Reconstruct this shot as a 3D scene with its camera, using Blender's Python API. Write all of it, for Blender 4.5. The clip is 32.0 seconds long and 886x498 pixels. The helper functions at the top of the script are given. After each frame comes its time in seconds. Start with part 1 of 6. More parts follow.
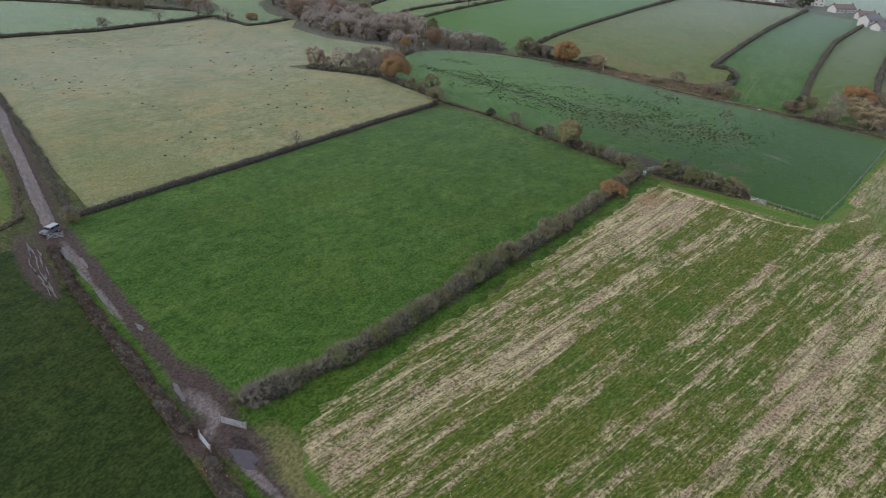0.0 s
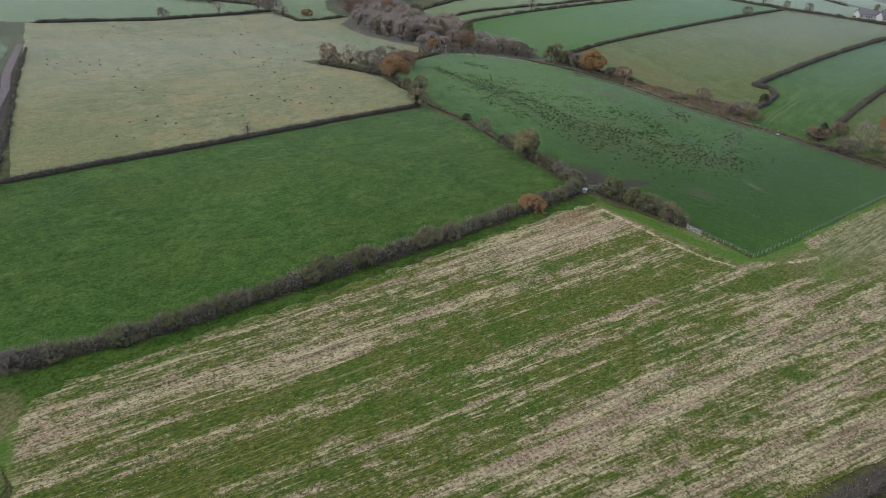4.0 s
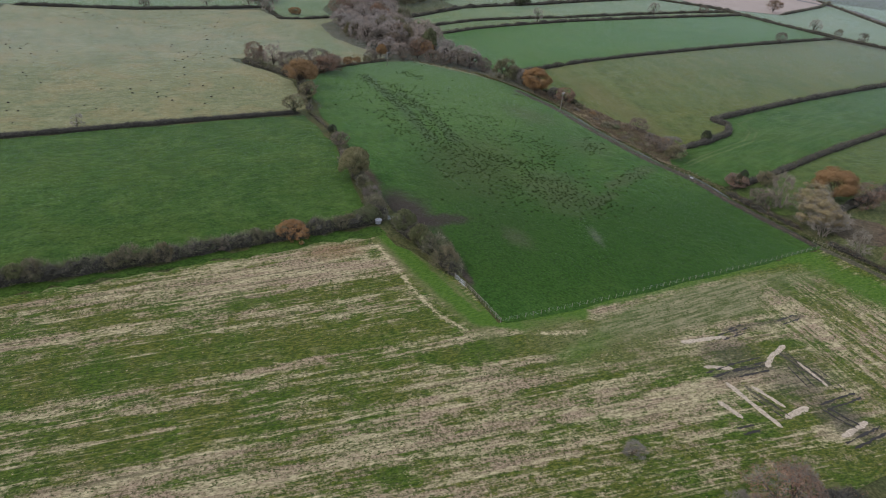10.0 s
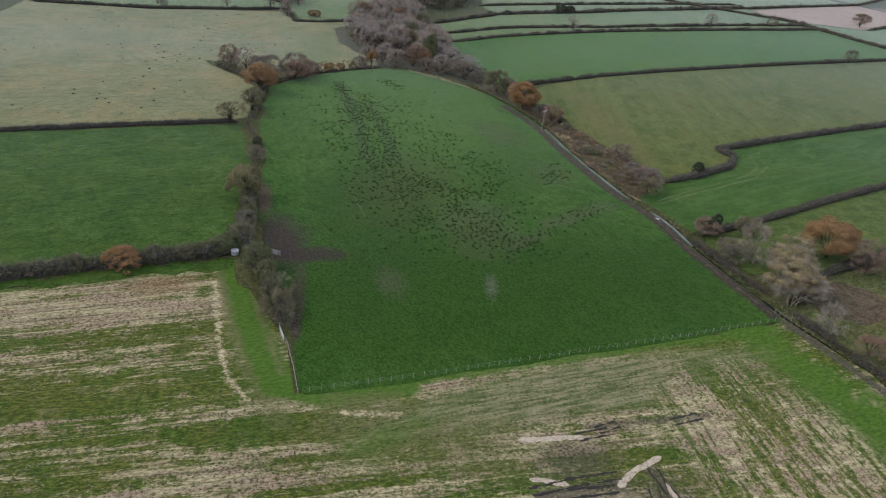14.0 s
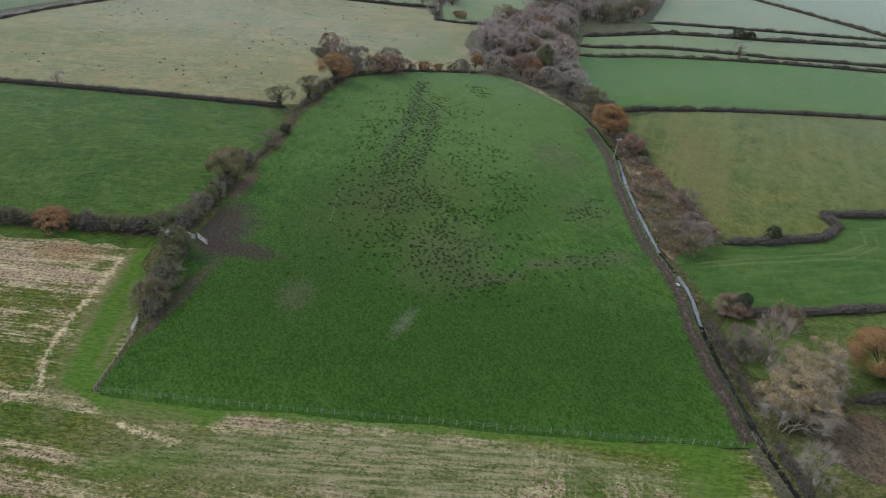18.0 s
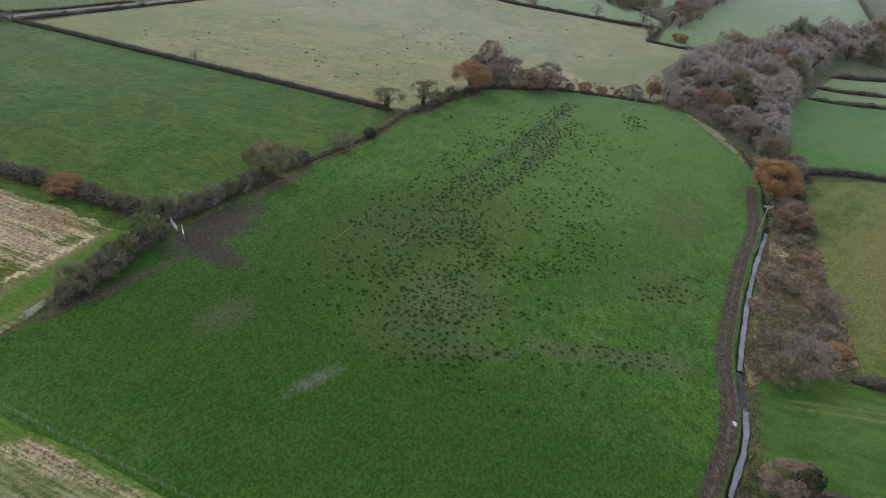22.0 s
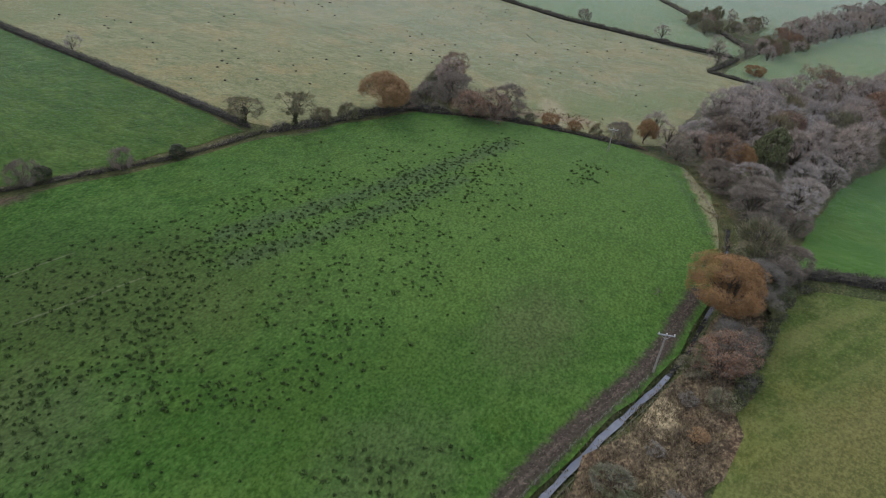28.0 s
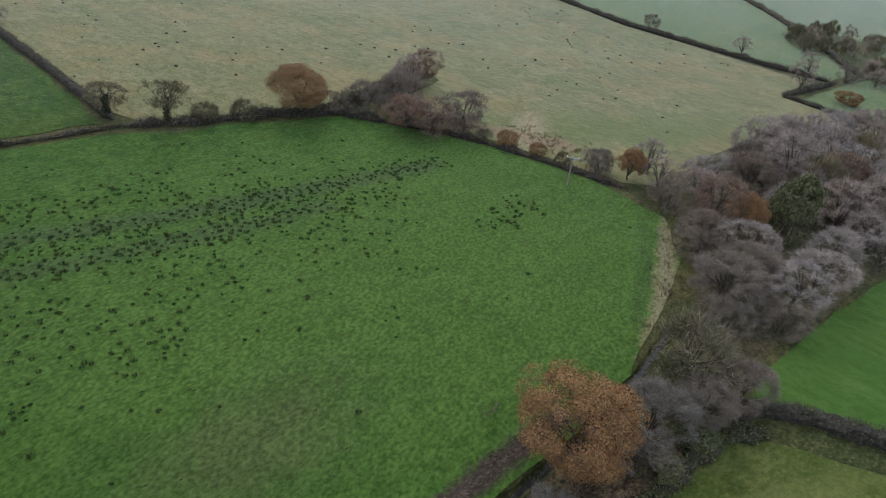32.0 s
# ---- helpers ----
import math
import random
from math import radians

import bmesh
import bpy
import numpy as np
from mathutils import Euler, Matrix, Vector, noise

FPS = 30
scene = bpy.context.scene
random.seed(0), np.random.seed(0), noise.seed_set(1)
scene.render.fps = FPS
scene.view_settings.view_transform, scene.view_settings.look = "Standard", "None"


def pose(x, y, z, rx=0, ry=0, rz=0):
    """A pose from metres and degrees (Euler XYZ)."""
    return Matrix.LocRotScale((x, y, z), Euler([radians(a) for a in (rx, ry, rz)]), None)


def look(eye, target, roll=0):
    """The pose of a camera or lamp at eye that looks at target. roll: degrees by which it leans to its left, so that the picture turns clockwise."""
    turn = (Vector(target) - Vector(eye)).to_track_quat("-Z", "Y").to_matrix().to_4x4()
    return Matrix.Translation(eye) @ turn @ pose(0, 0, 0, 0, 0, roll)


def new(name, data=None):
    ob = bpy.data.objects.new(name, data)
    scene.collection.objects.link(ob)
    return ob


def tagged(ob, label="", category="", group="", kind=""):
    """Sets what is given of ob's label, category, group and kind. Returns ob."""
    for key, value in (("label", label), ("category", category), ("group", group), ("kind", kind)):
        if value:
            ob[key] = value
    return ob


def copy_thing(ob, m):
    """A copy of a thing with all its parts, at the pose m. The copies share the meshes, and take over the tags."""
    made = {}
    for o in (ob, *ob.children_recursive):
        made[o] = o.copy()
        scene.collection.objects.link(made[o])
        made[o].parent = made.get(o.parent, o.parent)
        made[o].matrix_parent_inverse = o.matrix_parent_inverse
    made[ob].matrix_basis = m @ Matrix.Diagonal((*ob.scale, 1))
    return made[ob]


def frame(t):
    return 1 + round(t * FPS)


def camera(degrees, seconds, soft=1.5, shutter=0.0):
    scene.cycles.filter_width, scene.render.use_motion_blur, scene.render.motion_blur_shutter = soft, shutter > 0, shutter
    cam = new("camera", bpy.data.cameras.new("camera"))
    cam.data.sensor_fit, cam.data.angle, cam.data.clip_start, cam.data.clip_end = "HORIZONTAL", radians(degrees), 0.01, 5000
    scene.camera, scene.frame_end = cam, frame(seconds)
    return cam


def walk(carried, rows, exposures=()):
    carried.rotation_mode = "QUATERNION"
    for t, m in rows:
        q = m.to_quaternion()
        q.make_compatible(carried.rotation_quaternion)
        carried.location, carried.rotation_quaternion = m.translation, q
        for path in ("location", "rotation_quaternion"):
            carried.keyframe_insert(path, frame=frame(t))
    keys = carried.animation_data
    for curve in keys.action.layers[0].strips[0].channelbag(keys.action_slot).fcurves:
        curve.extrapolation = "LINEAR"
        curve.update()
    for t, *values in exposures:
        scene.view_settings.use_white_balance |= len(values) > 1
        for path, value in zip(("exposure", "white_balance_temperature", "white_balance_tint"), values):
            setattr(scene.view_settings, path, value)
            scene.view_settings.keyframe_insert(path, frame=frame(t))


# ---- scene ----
cam = camera(64.7, 32.0, soft=1.1)
METRES, EYE, TILT, LEAN, TURN = 480.0, 72.0, 0.0, 0.0, 44.7
ROWS = [
    (0.0, 0.0, 0.0, 0.0, 2.03, -27.04, -3.97),
    (0.5, 0.0136, 0.001, 0.0007, 2.77, -27.04, -4.07),
    (1.0, 0.0264, 0.0027, 0.0016, 3.55, -27.07, -4.17),
    (1.5, 0.0417, 0.0047, 0.0022, 4.57, -27.04, -4.16),
    (2.0, 0.0572, 0.0074, 0.0032, 6.27, -27.14, -4.22),
    (2.5, 0.0723, 0.0104, 0.0041, 8.64, -27.29, -4.26),
    (3.0, 0.0873, 0.0139, 0.0048, 10.81, -27.42, -4.33),
    (3.5, 0.1025, 0.0178, 0.0054, 12.32, -27.5, -4.32),
    (5.5, 0.1608, 0.0393, 0.0087, 15.94, -27.81, -5.41),
    (6.0, 0.1732, 0.0479, 0.0099, 16.95, -27.89, -5.77),
    (6.5, 0.1854, 0.0578, 0.011, 18.03, -27.93, -6.06),
    (7.0, 0.197, 0.0678, 0.0119, 18.9, -27.91, -5.94),
    (7.5, 0.209, 0.0772, 0.0127, 19.63, -27.91, -5.52),
    (8.0, 0.2217, 0.0857, 0.0134, 20.43, -27.9, -5.32),
    (8.5, 0.2347, 0.0938, 0.0138, 21.29, -27.86, -5.17),
    (9.0, 0.2484, 0.1021, 0.0141, 22.23, -27.89, -5.15),
    (9.5, 0.2611, 0.1109, 0.0144, 22.99, -27.93, -5.51),
    (10.0, 0.2728, 0.1209, 0.0148, 23.83, -28.01, -5.98),
    (10.5, 0.2833, 0.1319, 0.0153, 24.18, -28.0, -6.31),
    (11.0, 0.2931, 0.1443, 0.0156, 24.46, -27.97, -6.63),
    (11.5, 0.3018, 0.157, 0.0159, 24.6, -27.94, -6.84),
    (12.0, 0.3098, 0.1701, 0.0159, 24.7, -27.89, -6.87),
    (12.5, 0.317, 0.1834, 0.0156, 25.81, -27.94, -6.92),
    (13.0, 0.3247, 0.1969, 0.0153, 27.92, -28.11, -6.28),
    (13.5, 0.3335, 0.2105, 0.0151, 30.26, -28.28, -5.9),
    (14.0, 0.3424, 0.2233, 0.0151, 32.58, -28.41, -5.74),
    (14.5, 0.3517, 0.2362, 0.0151, 34.99, -28.53, -5.76),
    (16.5, 0.3861, 0.2894, 0.0143, 44.79, -29.03, -5.99),
    (17.0, 0.3934, 0.3033, 0.0141, 47.2, -29.25, -6.29),
    (17.5, 0.3993, 0.3181, 0.0137, 49.73, -29.48, -6.77),
    (18.0, 0.4032, 0.3328, 0.0135, 52.08, -29.69, -7.03),
    (18.5, 0.4057, 0.3477, 0.0131, 54.49, -29.86, -7.23),
    (19.0, 0.4072, 0.3628, 0.0123, 57.15, -30.03, -7.3),
    (19.5, 0.4079, 0.3783, 0.0112, 60.4, -30.26, -7.23),
    (20.0, 0.4076, 0.3943, 0.0102, 63.94, -30.51, -7.18),
    (20.5, 0.4064, 0.4097, 0.0088, 67.23, -30.69, -7.08),
    (21.0, 0.4045, 0.4252, 0.0075, 70.23, -30.83, -6.89),
    (21.5, 0.4014, 0.4403, 0.0063, 72.98, -30.98, -6.83),
    (22.0, 0.3976, 0.4561, 0.0051, 75.77, -31.08, -6.7),
    (22.5, 0.3931, 0.471, 0.0037, 77.88, -31.09, -6.65),
    (23.0, 0.3879, 0.4858, 0.0023, 79.01, -31.03, -6.66),
    (23.5, 0.3821, 0.5001, 0.0009, 80.61, -31.04, -6.67),
    (24.0, 0.3758, 0.5144, -0.0006, 82.59, -31.09, -6.65),
    (24.5, 0.3685, 0.5294, -0.0021, 83.82, -31.11, -6.73),
    (25.0, 0.361, 0.5433, -0.0037, 84.18, -31.04, -6.8),
    (25.5, 0.353, 0.5568, -0.0055, 85.26, -31.08, -6.85),
    (27.5, 0.3176, 0.6095, -0.0141, 89.03, -30.99, -6.82),
    (28.0, 0.3082, 0.6221, -0.0161, 89.58, -30.92, -6.82),
    (28.5, 0.2986, 0.6344, -0.0179, 90.3, -30.94, -6.8),
    (29.0, 0.2885, 0.6471, -0.0197, 91.18, -31.0, -6.77),
    (29.5, 0.2785, 0.6592, -0.0216, 93.37, -31.16, -6.73),
    (30.0, 0.2683, 0.6711, -0.0236, 95.76, -31.33, -6.71),
    (30.5, 0.2577, 0.6829, -0.0257, 98.19, -31.49, -6.68),
    (31.0, 0.2462, 0.6949, -0.0279, 99.67, -31.55, -6.65),
    (31.5, 0.235, 0.706, -0.0301, 100.58, -31.54, -6.67),
    (32.0, 0.2234, 0.7168, -0.0324, 101.56, -31.58, -6.74),
]
walk(cam, [(t, pose(0, 0, EYE, TILT, LEAN, TURN) @ pose(METRES * x, METRES * y, METRES * z, 90 + pitch, roll, yaw)) for t, x, y, z, yaw, pitch, roll in ROWS],
     exposures=[(0, 0.0), (6, -0.03), (9, -0.08), (12, -0.12), (14, -0.06), (17, 0.04), (22, 0.11), (26, 0.09), (29, -0.03), (32, -0.05)])

# ---- world, sun ----
world = bpy.data.worlds.new("overcast_sky")
scene.world = world
world.use_nodes = True
wt = world.node_tree
wt.nodes.clear()
sky = wt.nodes.new("ShaderNodeTexSky")
sky.sky_type, sky.sun_disc = "NISHITA", False
sky.sun_elevation, sky.sun_rotation = radians(38), radians(200)
sky.air_density, sky.dust_density, sky.ozone_density = 1.0, 4.0, 1.0
veil = wt.nodes.new("ShaderNodeMix")
veil.data_type = "RGBA"
veil.inputs[0].default_value = 0.78
veil.inputs[7].default_value = (6.0, 6.45, 7.9, 1)
wb = wt.nodes.new("ShaderNodeBackground")
wb.inputs[1].default_value = 0.15
wo = wt.nodes.new("ShaderNodeOutputWorld")
wt.links.new(sky.outputs[0], veil.inputs[6])
wt.links.new(veil.outputs[2], wb.inputs[0])
wt.links.new(wb.outputs[0], wo.inputs[0])

sun_data = bpy.data.lights.new("sun", "SUN")
sun_data.energy, sun_data.angle, sun_data.color = 1.3, radians(35), (1.0, 0.98, 0.95)
sun = new("sun", sun_data)
SUN_AZ, SUN_EL = radians(200), radians(38)
sun.matrix_basis = look((0, 0, 0), (-math.sin(SUN_AZ) * math.cos(SUN_EL), -math.cos(SUN_AZ) * math.cos(SUN_EL), -math.sin(SUN_EL)))
sun.location = (0, 0, 400)


# ---- materials ----
class Net:
    """A small builder of node materials."""

    def __init__(self, name, rough=0.9, metal=0.0, spec=0.25):
        self.mat = bpy.data.materials.new(name)
        self.mat.use_nodes = True
        self.t = self.mat.node_tree
        self.b = self.t.nodes["Principled BSDF"]
        self.b.inputs["Roughness"].default_value = rough
        self.b.inputs["Metallic"].default_value = metal
        self.b.inputs["Specular IOR Level"].default_value = spec
        self.co = self.t.nodes.new("ShaderNodeTexCoord").outputs["Object"]

    def haze_sheen(self, weight):
        """Blade gloss at low angles, raised and blued to stand in for distance haze."""
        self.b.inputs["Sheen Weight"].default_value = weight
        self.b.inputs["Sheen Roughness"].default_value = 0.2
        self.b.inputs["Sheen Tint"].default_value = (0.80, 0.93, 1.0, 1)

    def put(self, value, socket):
        if isinstance(value, bpy.types.NodeSocket):
            self.t.links.new(value, socket)
        else:
            if hasattr(socket.default_value, "__len__") and hasattr(value, "__len__") and len(socket.default_value) == 4 and len(value) == 3:
                value = (*value, 1)
            socket.default_value = value

    def mapped(self, scale=(1, 1, 1), rz=0.0, loc=(0, 0, 0), co=None):
        """Coordinates turned by rz degrees about z, then scaled."""
        n = self.t.nodes.new("ShaderNodeMapping")
        n.vector_type = "TEXTURE"
        n.inputs["Rotation"].default_value[2] = radians(rz)
        n.inputs["Location"].default_value = loc
        n.inputs["Scale"].default_value = [1 / s for s in scale]
        self.put(co or self.co, n.inputs["Vector"])
        return n.outputs[0]

    def noise(self, scale, detail=3, rough=0.55, co=None, bend=0.0):
        n = self.t.nodes.new("ShaderNodeTexNoise")
        n.inputs["Scale"].default_value, n.inputs["Detail"].default_value = scale, detail
        n.inputs["Roughness"].default_value, n.inputs["Distortion"].default_value = rough, bend
        self.put(co or self.co, n.inputs["Vector"])
        return n.outputs[0]

    def math(self, op, a, b=0.0):
        n = self.t.nodes.new("ShaderNodeMath")
        n.operation = op
        self.put(a, n.inputs[0])
        self.put(b, n.inputs[1])
        return n.outputs[0]

    def band(self, value, lo, hi, out0=0.0, out1=1.0):
        n = self.t.nodes.new("ShaderNodeMapRange")
        n.interpolation_type = "SMOOTHSTEP"
        for i, v in enumerate((value, lo, hi, out0, out1)):
            self.put(v, n.inputs[i])
        return n.outputs[0]

    def mix(self, f, a, b):
        n = self.t.nodes.new("ShaderNodeMix")
        n.data_type = "RGBA"
        self.put(f, n.inputs[0])
        self.put(a, n.inputs[6])
        self.put(b, n.inputs[7])
        return n.outputs[2]

    def blob(self, x, y, rx, ry, rz=0.0, soft=0.4, rag=0.5, grain=0.25):
        """A ragged patch on the ground round (x, y): 1 inside, 0 outside."""
        n = self.t.nodes.new("ShaderNodeVectorMath")
        n.operation = "LENGTH"
        flat = self.t.nodes.new("ShaderNodeVectorMath")
        flat.operation = "MULTIPLY"
        flat.inputs[1].default_value = (1, 1, 0)
        self.put(self.mapped((1 / rx, 1 / ry, 1), rz, (x, y, 0)), flat.inputs[0])
        self.put(flat.outputs[0], n.inputs[0])
        r = self.math("ADD", n.outputs[1] if len(n.outputs) > 1 else n.outputs[0], self.math("MULTIPLY", self.math("SUBTRACT", self.noise(grain, 4, 0.65), 0.5), rag * 2))
        return self.band(r, 1 + soft, 1 - soft)

    def trail(self, line, half, soft=0.5, rag=0.6, grain=0.5):
        """A ragged strip on the ground along a line: 1 inside, 0 outside."""
        best = None
        for (ax, ay), (bx, by) in zip(line, line[1:]):
            size = math.hypot(bx - ax, by - ay)
            s = self.t.nodes.new("ShaderNodeSeparateXYZ")
            self.put(self.mapped((1, 1, 1), math.degrees(math.atan2(by - ay, bx - ax)), (ax, ay, 0)), s.inputs[0])
            u = self.math("SUBTRACT", s.outputs[0], self.math("MINIMUM", self.math("MAXIMUM", s.outputs[0], 0.0), size))
            d = self.math("SQRT", self.math("ADD", self.math("MULTIPLY", u, u), self.math("MULTIPLY", s.outputs[1], s.outputs[1])))
            best = d if best is None else self.math("MINIMUM", best, d)
        r = self.math("ADD", best, self.math("MULTIPLY", self.math("SUBTRACT", self.noise(grain, 4, 0.65), 0.5), rag * 4))
        return self.band(r, half + soft, half - soft)

    def place(self, spec):
        return self.trail(*spec) if isinstance(spec[0], (list, tuple)) else self.blob(*spec)

    def island(self):
        return self.t.nodes.new("ShaderNodeNewGeometry").outputs["Random Per Island"]

    def own(self):
        return self.t.nodes.new("ShaderNodeObjectInfo").outputs["Random"]

    def finish(self, colour, bump=None, strength=0.5, distance=0.1, rough=None):
        self.put(colour, self.b.inputs["Base Color"])
        if rough is not None:
            self.put(rough, self.b.inputs["Roughness"])
        if bump is not None:
            n = self.t.nodes.new("ShaderNodeBump")
            n.inputs["Strength"].default_value, n.inputs["Distance"].default_value = strength, distance
            self.put(bump, n.inputs["Height"])
            self.t.links.new(n.outputs[0], self.b.inputs["Normal"])
        return self.mat


def grass(name, dark, mid, light, rz=0.0, lines=0.0, dry=None, patches=(), tuft=1.0, line_gap=3.0, haze_gloss=0.5):
    """Pasture: broad drifts, tussocks of a few metres, fine tufts, faint wheel lines along rz; patches: (colour, blob numbers)."""
    n = Net(name, 0.95, spec=0.1)
    # more sheen on fields that lie farther off, in place of haze
    n.haze_sheen(haze_gloss)
    c = n.mix(n.band(n.noise(0.018, 4), 0.35, 0.68), dark, mid)
    c = n.mix(n.math("MULTIPLY", n.band(n.noise(0.11, 5, 0.65, bend=0.6), 0.42, 0.72), 0.75), c, light)
    if dry:
        c = n.mix(n.math("MULTIPLY", n.band(n.noise(0.05, 5, 0.6, co=n.mapped((1, 2.2, 1), rz)), 0.5, 0.72), 0.6), c, dry)
    fine = n.noise(1.9, 5, 0.72, co=n.mapped((0.8, 1.1, 1), rz + 20))
    tufts = n.noise(0.5, 5, 0.66, co=n.mapped((0.8, 1.15, 1), rz + 12), bend=0.3)
    clump = n.noise(0.2, 4, 0.6, co=n.mapped((0.75, 1.2, 1), rz + 8), bend=0.5)
    c = n.mix(n.math("MULTIPLY", n.band(clump, 0.5, 0.34), 0.45 * tuft), c, [0.62 * v for v in dark])
    c = n.mix(n.math("MULTIPLY", n.band(n.noise(0.06, 4, 0.6, bend=0.4), 0.48, 0.62), 0.45), c, [mid[0] * 1.35, mid[1] * 1.0, mid[2] * 0.95])
    c = n.mix(n.math("MULTIPLY", n.band(tufts, 0.55, 0.33), 0.6 * tuft), c, [0.5 * v for v in dark])
    c = n.mix(n.math("MULTIPLY", n.band(tufts, 0.5, 0.7), 0.4 * tuft), c, light)
    c = n.mix(n.math("MULTIPLY", n.band(fine, 0.50, 0.39), 0.6 * tuft), c, [0.42 * v for v in dark])
    c = n.mix(n.math("MULTIPLY", n.band(fine, 0.53, 0.64), 0.45 * tuft), c, [min(1, 1.3 * v) for v in light])
    if lines:
        streak = n.noise(1.0, 2, 0.5, co=n.mapped((0.012, 1 / line_gap, 1), rz))
        c = n.mix(n.math("MULTIPLY", n.band(streak, 0.48, 0.68), lines), c, light)
    for colour, strength, spec in patches:
        c = n.mix(n.math("MULTIPLY", n.place(spec), strength), c, n.mix(n.band(fine, 0.35, 0.65), [0.6 * v for v in colour], [1.25 * v for v in colour]))
    h = n.math("ADD", n.math("MULTIPLY", tufts, 1.2), n.math("MULTIPLY", fine, 0.6))
    return n.finish(c, h, 0.5, 0.25)


def earth(name, dark, light, wet=0.35, scale=0.6, rz=0.0):
    """Trodden mud with ruts along rz, shiny where wet."""
    n = Net(name, 0.8, spec=0.4)
    a = n.noise(scale, 5, 0.65, co=n.mapped((0.25, 1.6, 1), rz))
    b = n.noise(2.2, 5, 0.7)
    c = n.mix(n.band(a, 0.36, 0.64), dark, light)
    c = n.mix(n.math("MULTIPLY", n.band(b, 0.56, 0.34), 0.6), c, [0.45 * v for v in dark])
    return n.finish(c, n.math("ADD", a, n.math("MULTIPLY", b, 0.5)), 0.7, 0.3, rough=n.band(a, 0.3, 0.7, 0.55 if wet > 0.3 else 0.7, 0.95))


def twiggy(name, dark, light, rough=0.9, own=0.6, spec=0.15, warm=(1.12, 0.98, 0.84), cool=(0.88, 0.98, 1.1), second=None):
    """Leaves and twigs: every piece its own shade, every plant its own tint."""
    n = Net(name, rough, spec=spec)
    i = n.island()
    o = n.own()
    a = n.mix(i, [d * k for d, k in zip(dark, cool)], [d * k for d, k in zip(light, cool)])
    b = n.mix(i, [d * k * 0.85 for d, k in zip(dark, warm)], [d * k * 0.95 for d, k in zip(light, warm)])
    c = n.mix(n.math("ADD", n.math("MULTIPLY", o, own), 0.5 - own / 2), a, b)
    if second:
        c = n.mix(n.math("MULTIPLY", n.band(n.noise(0.22, 3, 0.6), 0.46, 0.58), 0.75), c, n.mix(i, [0.6 * v for v in second], [1.5 * v for v in second]))
    drift = n.band(n.noise(0.45, 3, 0.6), 0.36, 0.62)
    return n.finish(n.mix(n.math("MULTIPLY", drift, 0.45), c, [0.5 * (p + q) * k * 0.62 for p, q, k in zip(dark, light, (1.0, 1.04, 1.08))]))


def plain(name, colour, rough=0.7, metal=0.0, grain=3.0, vary=0.25, bump=0.3, spec=0.35):
    n = Net(name, rough, metal, spec)
    a = n.noise(grain, 5, 0.65)
    c = n.mix(n.band(a, 0.3, 0.7), [v * (1 - vary) for v in colour], [min(1, v * (1 + vary)) for v in colour])
    return n.finish(c, a, bump, 0.03)


STUB_RZ = 92.5  # the usual direction of the drill rows


